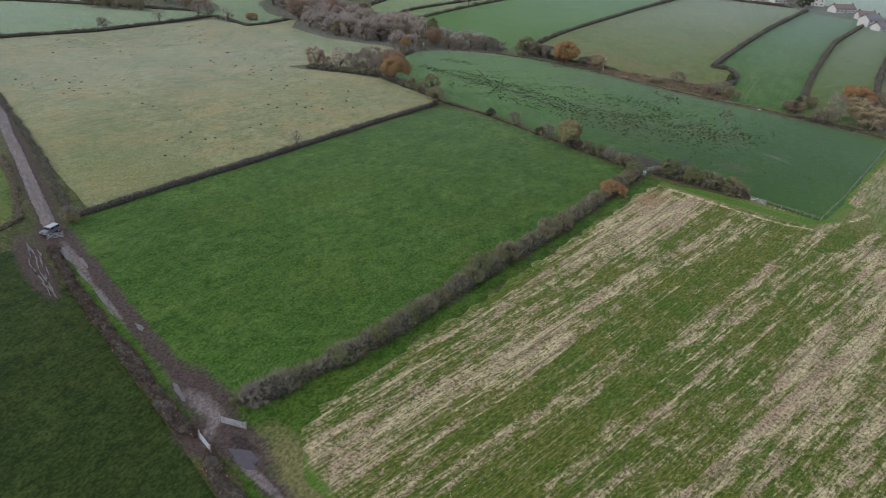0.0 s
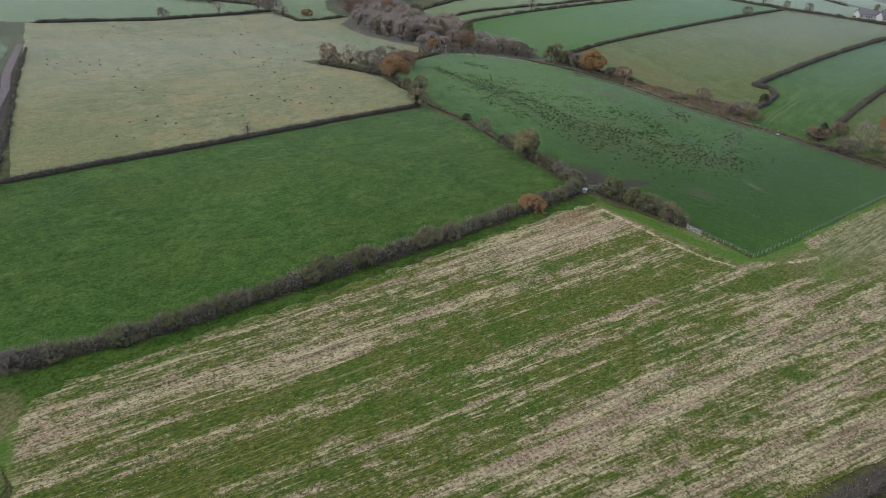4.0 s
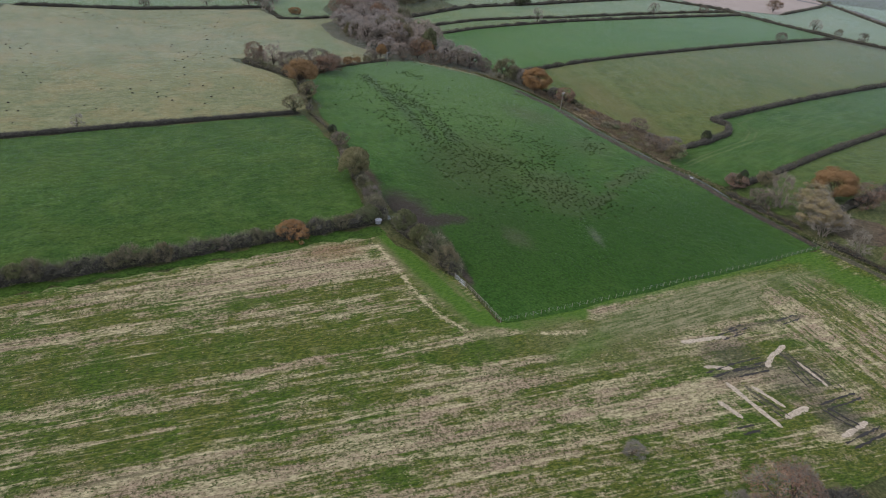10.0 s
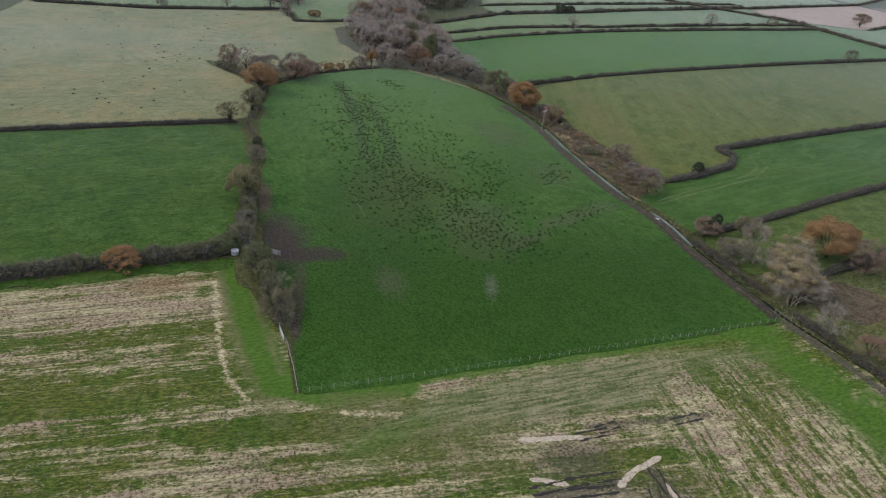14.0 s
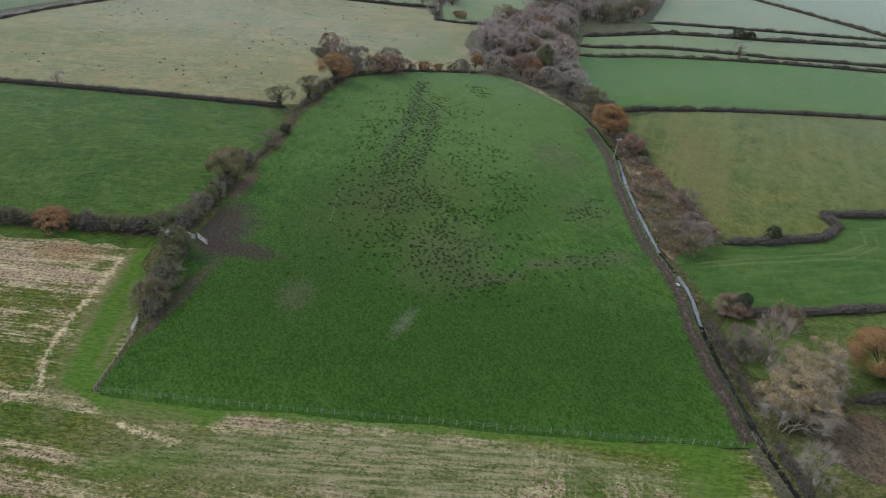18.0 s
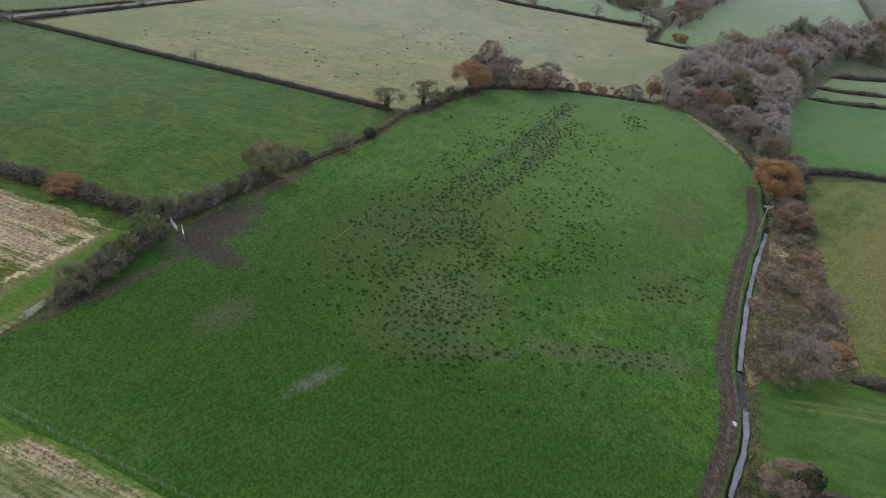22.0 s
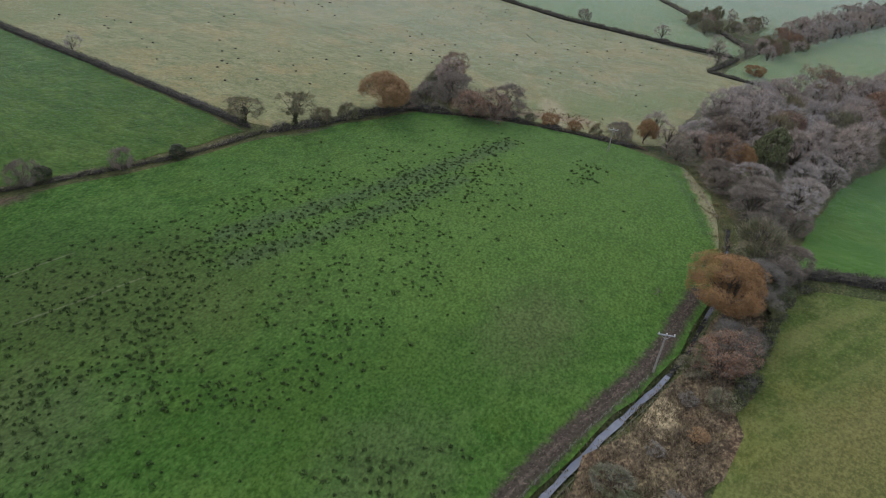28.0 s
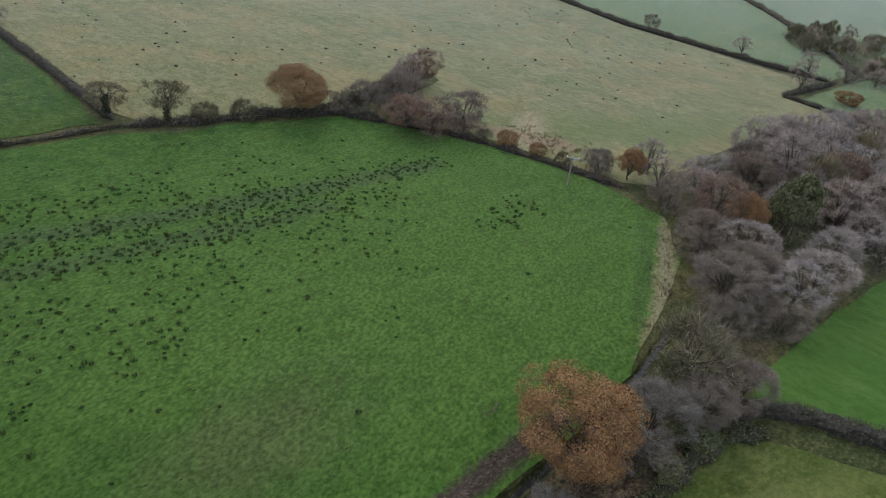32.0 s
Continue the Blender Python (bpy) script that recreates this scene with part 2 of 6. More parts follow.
def stubble():
    n = Net("stubble_ground", 0.95, spec=0.1)
    n.haze_sheen(0.04)
    # the drill rows fan out slightly from the long hedge to the east side
    at = n.t.nodes.new("ShaderNodeSeparateXYZ")
    n.put(n.co, at.inputs[0])
    lean = n.math("ADD", n.math("MULTIPLY", at.outputs[0], 0.00263), 0.0745)
    fan = n.t.nodes.new("ShaderNodeCombineXYZ")
    n.put(at.outputs[1], fan.inputs[0])
    n.put(n.math("SUBTRACT", at.outputs[0], n.math("MULTIPLY", n.math("SUBTRACT", at.outputs[1], 170.0), lean)), fan.inputs[1])
    rows = fan.outputs[0]
    wob = n.noise(0.05, 3, 0.6)
    shift = n.t.nodes.new("ShaderNodeCombineXYZ")
    n.put(n.math("MULTIPLY", n.math("SUBTRACT", wob, 0.5), 1.3), shift.inputs[1])
    bent = n.t.nodes.new("ShaderNodeVectorMath")
    n.put(rows, bent.inputs[0])
    n.put(shift.outputs[0], bent.inputs[1])
    rows = bent.outputs[0]
    wide = n.noise(1.0, 3, 0.55, co=n.mapped((0.010, 0.11, 1), 0, co=rows))
    streak = n.noise(1.0, 5, 0.68, co=n.mapped((0.035, 0.38, 1), 0, co=rows), bend=0.3)
    thin = n.noise(1.0, 3, 0.6, co=n.mapped((0.03, 1.25, 1), 0, co=rows), bend=0.15)
    thinner = n.noise(1.0, 4, 0.7, co=n.mapped((0.16, 2.2, 1), 0, co=rows), bend=0.3)
    lump = n.noise(0.42, 6, 0.74, co=n.mapped((0.55, 1.0, 1), 0, co=rows), bend=0.5)
    big = n.noise(0.022, 4, 0.6)
    f = n.noise(1.0, 5, 0.75, co=n.mapped((0.8, 2.2, 1), 0, co=rows))
    clod = n.noise(1.7, 6, 0.8)
    straw = n.mix(n.band(f, 0.38, 0.62), (0.25, 0.205, 0.115), (0.61, 0.52, 0.315))
    soil = n.mix(n.band(clod, 0.4, 0.62), (0.17, 0.118, 0.078), (0.46, 0.345, 0.235))
    bare = n.mix(n.band(n.noise(1.0, 4, 0.65, co=n.mapped((0.06, 0.4, 1), 0, co=rows)), 0.42, 0.58), soil, straw)
    weeds = n.mix(n.band(f, 0.4, 0.62), (0.040, 0.068, 0.008), (0.160, 0.165, 0.032))
    weeds = n.mix(n.band(n.noise(0.06, 5, 0.65), 0.42, 0.6), weeds, n.mix(n.band(f, 0.4, 0.6), (0.028, 0.060, 0.006), (0.100, 0.148, 0.020)))
    weeds = n.mix(n.math("MULTIPLY", n.band(n.noise(0.5, 4, 0.7), 0.56, 0.68), 0.6), weeds, (0.048, 0.108, 0.012))
    weeds = n.mix(n.math("MULTIPLY", n.band(lump, 0.5, 0.68), 0.5), weeds, (0.215, 0.195, 0.085))
    # more straw along the far end and both sides, more weeds along the middle strip
    level = n.math("ADD", n.math("ADD", n.math("MULTIPLY", streak, 0.85), n.math("MULTIPLY", wide, 0.85)), n.math("ADD", n.math("MULTIPLY", clod, 0.5), n.math("MULTIPLY", lump, 0.75)))
    level = n.math("ADD", n.math("ADD", level, n.math("MULTIPLY", big, 0.3)), n.math("ADD", n.math("MULTIPLY", thinner, 0.45), n.math("MULTIPLY", thin, 0.28)))
    for spec, s in (((-84, 150, 14, 42, 7, 0.6, 0.4), 0.09), ((-66, 66, 15, 40, 7, 0.6, 0.4), 0.08), ((-50, 120, 15, 66, 8, 0.6, 0.4), -0.07), ((-26, 190, 18, 44, 8, 0.6, 0.4), 0.06), ((-24, 110, 12, 60, 8, 0.6, 0.4), 0.06)):
        level = n.math("ADD", level, n.math("MULTIPLY", n.blob(*spec), s))
    c = n.mix(n.math("MULTIPLY", n.band(level, 1.95, 2.16), 0.9), weeds, bare)
    c = n.mix(n.math("MULTIPLY", n.band(clod, 0.46, 0.38), 0.75), c, (0.045, 0.046, 0.018))
    line = n.math("MULTIPLY", n.band(thin, 0.575, 0.64), n.math("MULTIPLY", n.band(lump, 0.36, 0.52), n.band(level, 1.90, 2.15, 0.3, 1.0)))
    c = n.mix(n.math("MULTIPLY", line, 0.85), c, straw)
    dark = n.math("MULTIPLY", n.band(thin, 0.43, 0.38), n.band(level, 1.95, 2.15))
    c = n.mix(n.math("MULTIPLY", dark, 0.55), c, (0.07, 0.065, 0.030))
    lush = n.mix(n.band(f, 0.3, 0.7), (0.036, 0.098, 0.008), (0.100, 0.175, 0.024))
    olive = n.mix(n.band(f, 0.3, 0.7), (0.075, 0.095, 0.028), (0.19, 0.185, 0.075))
    mud = n.mix(n.band(clod, 0.35, 0.65), (0.036, 0.034, 0.022), (0.135, 0.118, 0.085))
    # grassed headlands: by the long hedge, by the meadow's corner, by the ditch
    for spec, colour, s in (
        (([(-64, 39.5), (-71, 41.5), (-73.4, 52), (-75.3, 67), (-80.8, 103), (-88.8, 150), (-94, 182)], 0.7, 1.3, 1.6, 0.35), lush, 0.75), ((-76, 45, 9, 2.6, 97, 0.35, 0.35), lush, 0.9), ((-79, 68, 40, 1.6, 96, 0.5, 0.4), lush, 0.9), (([(-72, 43), (-66, 39), (-50, 37.5), (-20, 37)], 1.6, 1.4, 1.6, 0.35), lush, 0.9),
        ((-72, 187.5, 27, 3.6, 12, 0.35, 0.35), olive, 0.95), (([(-95, 184.5), (-72, 188.2), (-54, 192.5), (-50.5, 200), (-51.5, 214)], 2.9, 1.0, 0.6, 0.4), lush, 0.95),
        (([(-90, 187.2), (-72, 190.3), (-57, 193.4)], 0.5, 0.7, 0.8, 0.4), olive, 0.85), ((-43, 206, 10, 7, 0, 0.5, 0.9, 0.35), olive, 0.55), ((-38, 219, 14, 7, 60, 0.5, 0.9, 0.35), olive, 0.5),
        ((-47, 293, 24, 6, 10, 0.5, 1.0, 0.3), lush, 0.85), ((-20, 298, 26, 8, 12, 0.5, 1.0, 0.3), lush, 0.8), ((-18, 305, 24, 4.5, 10, 0.4, 0.5, 0.3), lush, 0.9),
        (([(-52, 205), (-55, 232), (-60, 275), (-62, 296)], 1.6, 0.8, 0.8, 0.3), lush, 0.8), (([(-38, 205), (-46, 222), (-50, 236)], 2.2, 1.5, 1.5, 0.3), lush, 0.6), ((-52, 272, 14, 4, 100, 0.5, 0.8), lush, 0.5)):
        c = n.mix(n.math("MULTIPLY", n.place(spec), s), c, colour)
    for path in ([(-88, 180.6), (-77, 181.6), (-67, 182.6), (-57, 184.4), (-51, 187.4)], [(-46, 203), (-44.6, 212)], [(-31, 262), (-20, 263.4)]):
        c = n.mix(n.math("MULTIPLY", n.trail(path, 0.45, 0.5, 1.0, 0.9), n.band(lump, 0.34, 0.5)), c, straw)
    # rows laid the other way beside the meadow's fence
    across = n.math("ADD", n.math("MULTIPLY", n.noise(1.0, 4, 0.7, co=n.mapped((0.12, 1.1, 1), 98)), 0.6), n.math("MULTIPLY", clod, 0.4))
    strip = n.mix(n.band(across, 0.38, 0.62), (0.062, 0.095, 0.022), (0.31, 0.275, 0.16))
    c = n.mix(n.math("MULTIPLY", n.blob(-48, 248, 34, 6.5, 98, 0.35, 0.3), 0.9), c, strip)
    # the block by the stream, drilled across the rest
    cross_wide = n.noise(1.0, 3, 0.6, co=n.mapped((0.025, 0.2, 1), -4))
    cross_thin = n.noise(1.0, 4, 0.68, co=n.mapped((0.09, 0.9, 1), -4), bend=0.3)
    cross = n.math("ADD", n.math("ADD", n.math("MULTIPLY", cross_wide, 0.8), n.math("MULTIPLY", cross_thin, 0.8)), n.math("ADD", n.math("MULTIPLY", n.noise(0.5, 6, 0.74, bend=0.5), 0.8), n.math("MULTIPLY", clod, 0.5)))
    block = n.mix(n.band(cross, 1.36, 1.54), weeds, bare)
    block = n.mix(n.math("MULTIPLY", n.band(cross_thin, 0.42, 0.36), 0.6), block, (0.05, 0.07, 0.018))
    c = n.mix(n.math("MULTIPLY", n.blob(-20, 274, 33, 17, 4, 0.25, 0.35, 0.15), 0.95), c, block)
    for path in ([(-43, 283), (-32, 282), (-20, 281)], [(-33, 290.6), (-20, 289)], [(-31, 268.5), (-16, 267.5)]):
        c = n.mix(n.math("MULTIPLY", n.trail(path, 0.3, 0.4, 0.7, 0.6), 0.75), c, straw)
    c = n.mix(n.math("MULTIPLY", n.blob(-87.5, 170, 7, 3.5, 95, 0.6, 0.9, 0.4), 0.6), c, n.mix(n.band(clod, 0.38, 0.62), (0.12, 0.07, 0.035), (0.33, 0.20, 0.11)))
    # churned ground round the tractor ruts, trodden strip by the ditch
    for spec, s in (((-31, 238, 6, 4, 90, 0.6, 0.8, 0.5), 0.6), ((-21, 246, 8, 5, 110, 0.6, 0.8, 0.5), 0.55), ((-9, 245, 4, 6, 100, 0.6, 0.8, 0.5), 0.75), (([(-25, 230), (-25.5, 243)], 1.0, 0.5, 0.5, 0.6), 0.8), (([(-28.5, 249), (-18, 250.8)], 0.8, 0.4, 0.5, 0.6), 0.8), (([(-21, 233.3), (-14.5, 234.6)], 0.5, 0.3, 0.4, 0.8), 0.8), (([(-38, 243), (-38.5, 266)], 0.7, 0.4, 0.6, 0.5), 0.6), (([(-64, 300.3), (-56, 302.2), (-38, 305.2), (-20, 308.6)], 1.1, 0.5, 0.5, 0.5), 0.9)):
        c = n.mix(n.math("MULTIPLY", n.place(spec), s), c, mud)
    return n.finish(c, n.math("ADD", f, clod), 0.9, 0.3)


def water(name, colour, rough=0.06, spec=0.6):
    n = Net(name, rough, spec=spec)
    n.b.inputs["IOR"].default_value = 1.33
    a = n.noise(1.2, 3)
    return n.finish(n.mix(a, colour, [1.6 * v for v in colour]), n.noise(4.0, 2), 0.04, 0.02)


# the course of the ditch, and the trodden strip on the meadow side
DITCH = [(8, 314), (-20, 311), (-38, 307.5), (-56, 304.6), (-65, 302.6), (-74, 301.6), (-81, 300.5), (-89, 299.8), (-97, 299), (-103, 298.9), (-109, 299.1), (-114, 298.6), (-118, 298), (-122, 296.9), (-130, 295), (-136, 294.1), (-146, 293.1), (-158, 292), (-171, 291.2), (-186, 291), (-196, 290.4), (-204, 288.6), (-215, 286.5), (-228, 282.5), (-246, 275)]
WHEELS = ([(-126, 303), (-131, 316), (-134, 326), (-139, 341), (-146, 350), (-155, 352), (-160, 364)], [(-124, 303), (-129, 316), (-132, 327), (-137, 343), (-145, 352.5), (-153.5, 355)])
MUD_STRIP = [(-67, 299.6)] + [(x, y - (3.6 if x < -190 else 3.1 if x < -125 else 2.6)) for x, y in DITCH if -216 < x < -68]
MUD = (0.062, 0.046, 0.041)
TRACK_MUD = tuple((MUD, 0.95, (x, y, rx, ry, rz, 0.35, 0.55, 0.35)) for x, y, rx, ry, rz in (
    (-137, 36.4, 22, 2.0, -1), (-106, 35.4, 26, 1.7, -1), (-85, 35.8, 10, 3.4, 0), (-72, 34.6, 9, 3.2, 5), (-190, 41.4, 44, 3.0, -9), (-250, 49.5, 40, 3.0, -6), (-50, 34, 22, 1.8, 0), (-152, 35.5, 9, 4, 0), (-142, 28.4, 15, 2.6, -4), (-77, 31, 5, 3, 0)))
TRACK_MUD += tuple(((0.20, 0.175, 0.165), 0.55, (x, y, rx, ry, rz, 0.5, 0.8, 0.5)) for x, y, rx, ry, rz in (
    (-140, 35.4, 9, 0.8, -4), (-121, 34.3, 8, 0.5, -2), (-82.6, 34.7, 4.6, 1.5, 4), (-77.5, 33.2, 2.6, 0.9, -40), (-64, 33.4, 5, 0.7, 4)))
TRACK_MUD += (((0.035, 0.028, 0.026), 0.85, (-71.5, 35, 2.2, 1.0, 10, 0.4, 0.6, 0.5)),)
M_GROUND = grass("rough_verge_grass", (0.045, 0.058, 0.02), (0.072, 0.082, 0.030), (0.125, 0.118, 0.052), patches=TRACK_MUD)
M_STUB = stubble()
M_GREEN = grass("ley_grass", (0.031, 0.074, 0.010), (0.045, 0.098, 0.015), (0.084, 0.137, 0.030), 97, 0.12, haze_gloss=0.8, tuft=0.95, patches=TRACK_MUD)
M_SOUTH = grass("dark_winter_grass", (0.016, 0.032, 0.007), (0.024, 0.042, 0.009), (0.042, 0.060, 0.015), 97, 0.1, tuft=1.1, patches=TRACK_MUD)
M_STRIP = grass("lush_headland_grass", (0.028, 0.066, 0.008), (0.041, 0.085, 0.012), (0.070, 0.118, 0.023), 97, 0.0, patches=TRACK_MUD + (((0.15, 0.135, 0.06), 0.8, (-62, 38.4, 10, 2.6, -8, 0.5, 0.7, 0.3)),))
M_ROUGH = grass("rough_brown_pasture", (0.06, 0.08, 0.025), (0.09, 0.106, 0.036), (0.16, 0.16, 0.07), 97, 0.0, dry=(0.19, 0.165, 0.09))
M_MEADOW = grass("wet_meadow_grass", (0.031, 0.086, 0.012), (0.046, 0.112, 0.017), (0.077, 0.145, 0.031), 8, 0.1, haze_gloss=0.72, patches=(
    ((0.023, 0.062, 0.007), 0.8, (-80, 240, 30, 66, 5, 0.6, 0.5, 0.05)),
    # dark look of the grass from one viewing side, put into its colour
    ((0.025, 0.066, 0.009), 0.45, (-152, 264, 32, 9, -20, 0.7, 0.6, 0.08)),
    ((0.045, 0.032, 0.030), 0.85, (-71.3, 195.4, 4, 1.5, 8, 0.4, 0.6, 0.4)),
    # lighter far end: brightening by haze put into the grass colour
    ((0.090, 0.155, 0.034), 0.5, (-215, 242, 56, 38, 0, 0.7, 0.6, 0.05)),
    ((0.028, 0.060, 0.012), 0.6, (-118, 216, 34, 15, -8, 0.7, 0.6, 0.08)),
    ((0.056, 0.076, 0.022), 0.55, (-137, 230, 24, 15, -20, 0.6, 0.7, 0.12)),
    ((0.075, 0.088, 0.04), 0.5, (-112, 244, 15, 9, -12, 0.6, 0.8, 0.12)),
    ((0.055, 0.080, 0.038), 0.5, ([(-159, 221), (-195, 222.3), (-238, 220.5)], 2.4, 1.5, 1.2, 0.2)),
    ((0.055, 0.080, 0.038), 0.45, ([(-156, 229.5), (-180, 230), (-212, 228)], 2.0, 1.5, 1.2, 0.2)),
    ((0.082, 0.092, 0.045), 0.5, ([(-113, 264), (-124, 286)], 2.5, 2.0, 1.6, 0.25)),
    ((0.078, 0.088, 0.045), 0.45, ([(-101, 250), (-107, 260)], 2.0, 1.5, 1.6, 0.25)),
    ((0.075, 0.09, 0.04), 0.4, (-147, 277, 9, 7, 0, 0.7, 0.9, 0.2)),
    ((0.085, 0.085, 0.042), 0.4, (-183, 271, 12, 7, 20, 0.8, 1.0, 0.2)),
    ((0.16, 0.165, 0.10), 0.4, ([(-124, 226.5), (-131.6, 226.2), (-142.5, 225.6)], 0.15, 0.12, 0.08, 0.5)),
    ((0.16, 0.165, 0.10), 0.4, ([(-118, 215.5), (-126, 214.5), (-137, 213.2)], 0.15, 0.12, 0.08, 0.5)),
    ((0.046, 0.034, 0.030), 0.92, (-107, 194, 12, 6, 6, 0.6, 0.5, 0.2)),
    ((0.046, 0.034, 0.030), 0.8, (-99, 200, 3.5, 8, 0, 0.45, 0.7, 0.25)),
    ((0.10, 0.065, 0.05), 0.85, (-130, 190, 9, 2.6, 0, 0.4, 0.5, 0.3)),
    ((0.07, 0.055, 0.04), 0.75, (-78, 196.5, 14, 1.6, 173, 0.5, 0.5, 0.3)),
    ((0.13, 0.135, 0.10), 0.45, (-83, 239, 4.2, 1.2, -15, 0.9, 1.4, 0.7)),
    ((0.085, 0.085, 0.05), 0.45, (-86, 217, 5, 3, 0, 0.7, 0.8, 0.4)),
    ((0.10, 0.085, 0.05), 0.6, (-200, 190, 6, 1.6, 0, 0.5, 0.6, 0.4)),
    ((0.035, 0.062, 0.024), 0.4, ([(-263, 252), (-252, 262.8), (-238, 273.5)], 1.0, 1.2, 1.4, 0.35)),
    ((0.22, 0.195, 0.11), 0.85, ([(-272, 251), (-254.5, 265), (-243.5, 273.5), (-233, 280.5)], 1.6, 1.0, 0.9, 0.4)),
    ((0.055, 0.040, 0.034), 0.93, (MUD_STRIP, 1.5, 0.9, 0.7, 0.6)),
    ((0.15, 0.12, 0.09), 0.4, (MUD_STRIP, 0.1, 0.25, 0.5, 0.9)),
))
M_PALE = grass("tussocky_pale_grass", (0.140, 0.158, 0.068), (0.192, 0.196, 0.090), (0.262, 0.252, 0.130), 100, 0.15, dry=(0.26, 0.23, 0.12), haze_gloss=0.6, tuft=0.75, patches=(
    ((0.12, 0.15, 0.055), 0.5, (-182, 66, 40, 18, 10, 0.7, 0.8, 0.06)),
    ((0.12, 0.16, 0.055), 0.6, (-300, 215, 45, 9, -12, 0.7, 0.8, 0.06)),
    ((0.30, 0.26, 0.16), 0.8, (-270, 211, 12, 4, 42, 0.5, 0.8, 0.3)),
    ((0.10, 0.12, 0.05), 0.6, ([(-262, 150), (-300, 160), (-340, 168)], 0.2, 0.3, 0.1, 0.5)),
    ((0.26, 0.19, 0.125), 0.7, ([(-252, 200), (-262, 209), (-272, 219)], 3.0, 1.5, 2.0, 0.3)),
))
M_SHEEP = grass("grazed_grass", (0.066, 0.098, 0.020), (0.090, 0.119, 0.028), (0.142, 0.154, 0.050), 166, 0.35, haze_gloss=0.65, tuft=0.75, dry=(0.140, 0.130, 0.045), patches=(
    ((0.14, 0.125, 0.045), 0.6, (-190, 316, 40, 7, -5, 0.7, 0.6, 0.08)),))
M_PADDOCK = grass("paddock_grass", (0.060, 0.098, 0.020), (0.078, 0.116, 0.026), (0.12, 0.15, 0.045), 60, 0.2, haze_gloss=0.75)
M_CROP = grass("winter_cereal", (0.042, 0.105, 0.016), (0.056, 0.124, 0.021), (0.082, 0.155, 0.035), 103, 0.35, haze_gloss=0.6, tuft=0.35, line_gap=2.0)
M_LUSH = grass("reseeded_grass", (0.033, 0.080, 0.013), (0.045, 0.099, 0.018), (0.075, 0.132, 0.033), 105, 0.45, haze_gloss=0.7, tuft=0.55, line_gap=2.2, patches=tuple(((0.16, 0.17, 0.08), 0.35, (line, 0.3, 0.3, 0.3, 0.5)) for line in WHEELS))
# haze of the distance put into these two base colours as paler green
M_HAZEGREEN = grass("haze_paled_pasture", (0.098, 0.152, 0.052), (0.125, 0.178, 0.066), (0.170, 0.212, 0.096), 95, 0.25, haze_gloss=0.75, tuft=0.5)
M_HAZEBLUE = grass("haze_paled_ley", (0.122, 0.172, 0.080), (0.148, 0.194, 0.096), (0.188, 0.222, 0.124), 95, 0.25, haze_gloss=0.7, tuft=0.4)
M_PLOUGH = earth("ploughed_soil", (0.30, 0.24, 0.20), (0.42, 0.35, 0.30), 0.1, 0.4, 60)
M_SCRUB = grass("dead_bracken_ground", (0.07, 0.052, 0.034), (0.11, 0.085, 0.052), (0.26, 0.205, 0.115), 0, 0.0, dry=(0.30, 0.24, 0.14), tuft=1.4, patches=(
    ((0.42, 0.34, 0.20), 0.9, (-181, 294, 4, 2.4, 10, 0.4, 0.6, 0.5)), ((0.07, 0.09, 0.03), 0.6, (-150, 300, 16, 4, 0, 0.6, 0.8, 0.2))))
M_TRACK = earth("muddy_track", (0.085, 0.068, 0.060), (0.17, 0.145, 0.132), 0.5, 0.5, -9)
M_WOODFLOOR = grass("oak_leaf_litter", (0.062, 0.066, 0.032), (0.088, 0.082, 0.045), (0.135, 0.115, 0.068))
M_LITTER = grass("leaf_litter", (0.068, 0.055, 0.036), (0.095, 0.078, 0.05), (0.15, 0.12, 0.075))
M_DARKWATER = water("dark_ditch_water", (0.018, 0.018, 0.018))
M_DITCHMUD = grass("ditch_side_grass", (0.042, 0.058, 0.018), (0.06, 0.072, 0.026), (0.10, 0.098, 0.045), tuft=1.2)
# reflected sky put into the base colour as pale blue-grey
M_WATER = water("sky_pale_ditch_water", (0.125, 0.135, 0.155))
M_PUDDLE = water("puddle_water", (0.045, 0.040, 0.045), 0.15)
M_SILT = water("silty_puddle_water", (0.082, 0.074, 0.072), 0.4, 0.45)
M_RUT = water("rut_water", (0.024, 0.021, 0.017), 0.4, 0.3)
M_ROAD = plain("asphalt_lane", (0.13, 0.125, 0.125), 0.85, grain=0.8)
M_BARK = plain("bark", (0.085, 0.07, 0.055), 0.95, grain=4.0, vary=0.4)
M_BARKPALE = plain("pale_bark", (0.22, 0.19, 0.15), 0.95, grain=4.0, vary=0.35)
# dark colour stands in for the shade inside the hedges
M_HCORE = plain("hedge_shade_core", (0.05, 0.046, 0.036), 1.0, grain=2.0, vary=0.5, bump=0.8)
M_HTWIG = twiggy("hedge_twigs", (0.078, 0.073, 0.055), (0.23, 0.213, 0.16), second=(0.08, 0.088, 0.042))
M_BRACKEN = twiggy("dead_bracken_fronds", (0.115, 0.088, 0.06), (0.33, 0.26, 0.17), own=0.2)
M_HPURPLE = twiggy("blackthorn_twigs", (0.045, 0.031, 0.026), (0.125, 0.086, 0.070), cool=(0.95, 0.98, 1.0))
M_HGREEN = twiggy("hedge_leaves", (0.075, 0.09, 0.04), (0.20, 0.215, 0.105))
M_HTALL = twiggy("tall_hedge_twigs", (0.105, 0.096, 0.062), (0.38, 0.345, 0.23), second=(0.12, 0.13, 0.05))
# paler and greyer than the near twigs: distance haze put into the colour
M_TWIG = twiggy("haze_paled_twigs", (0.235, 0.207, 0.185), (0.53, 0.47, 0.42), own=0.9, warm=(1.08, 0.97, 0.86), cool=(0.95, 0.98, 1.0))
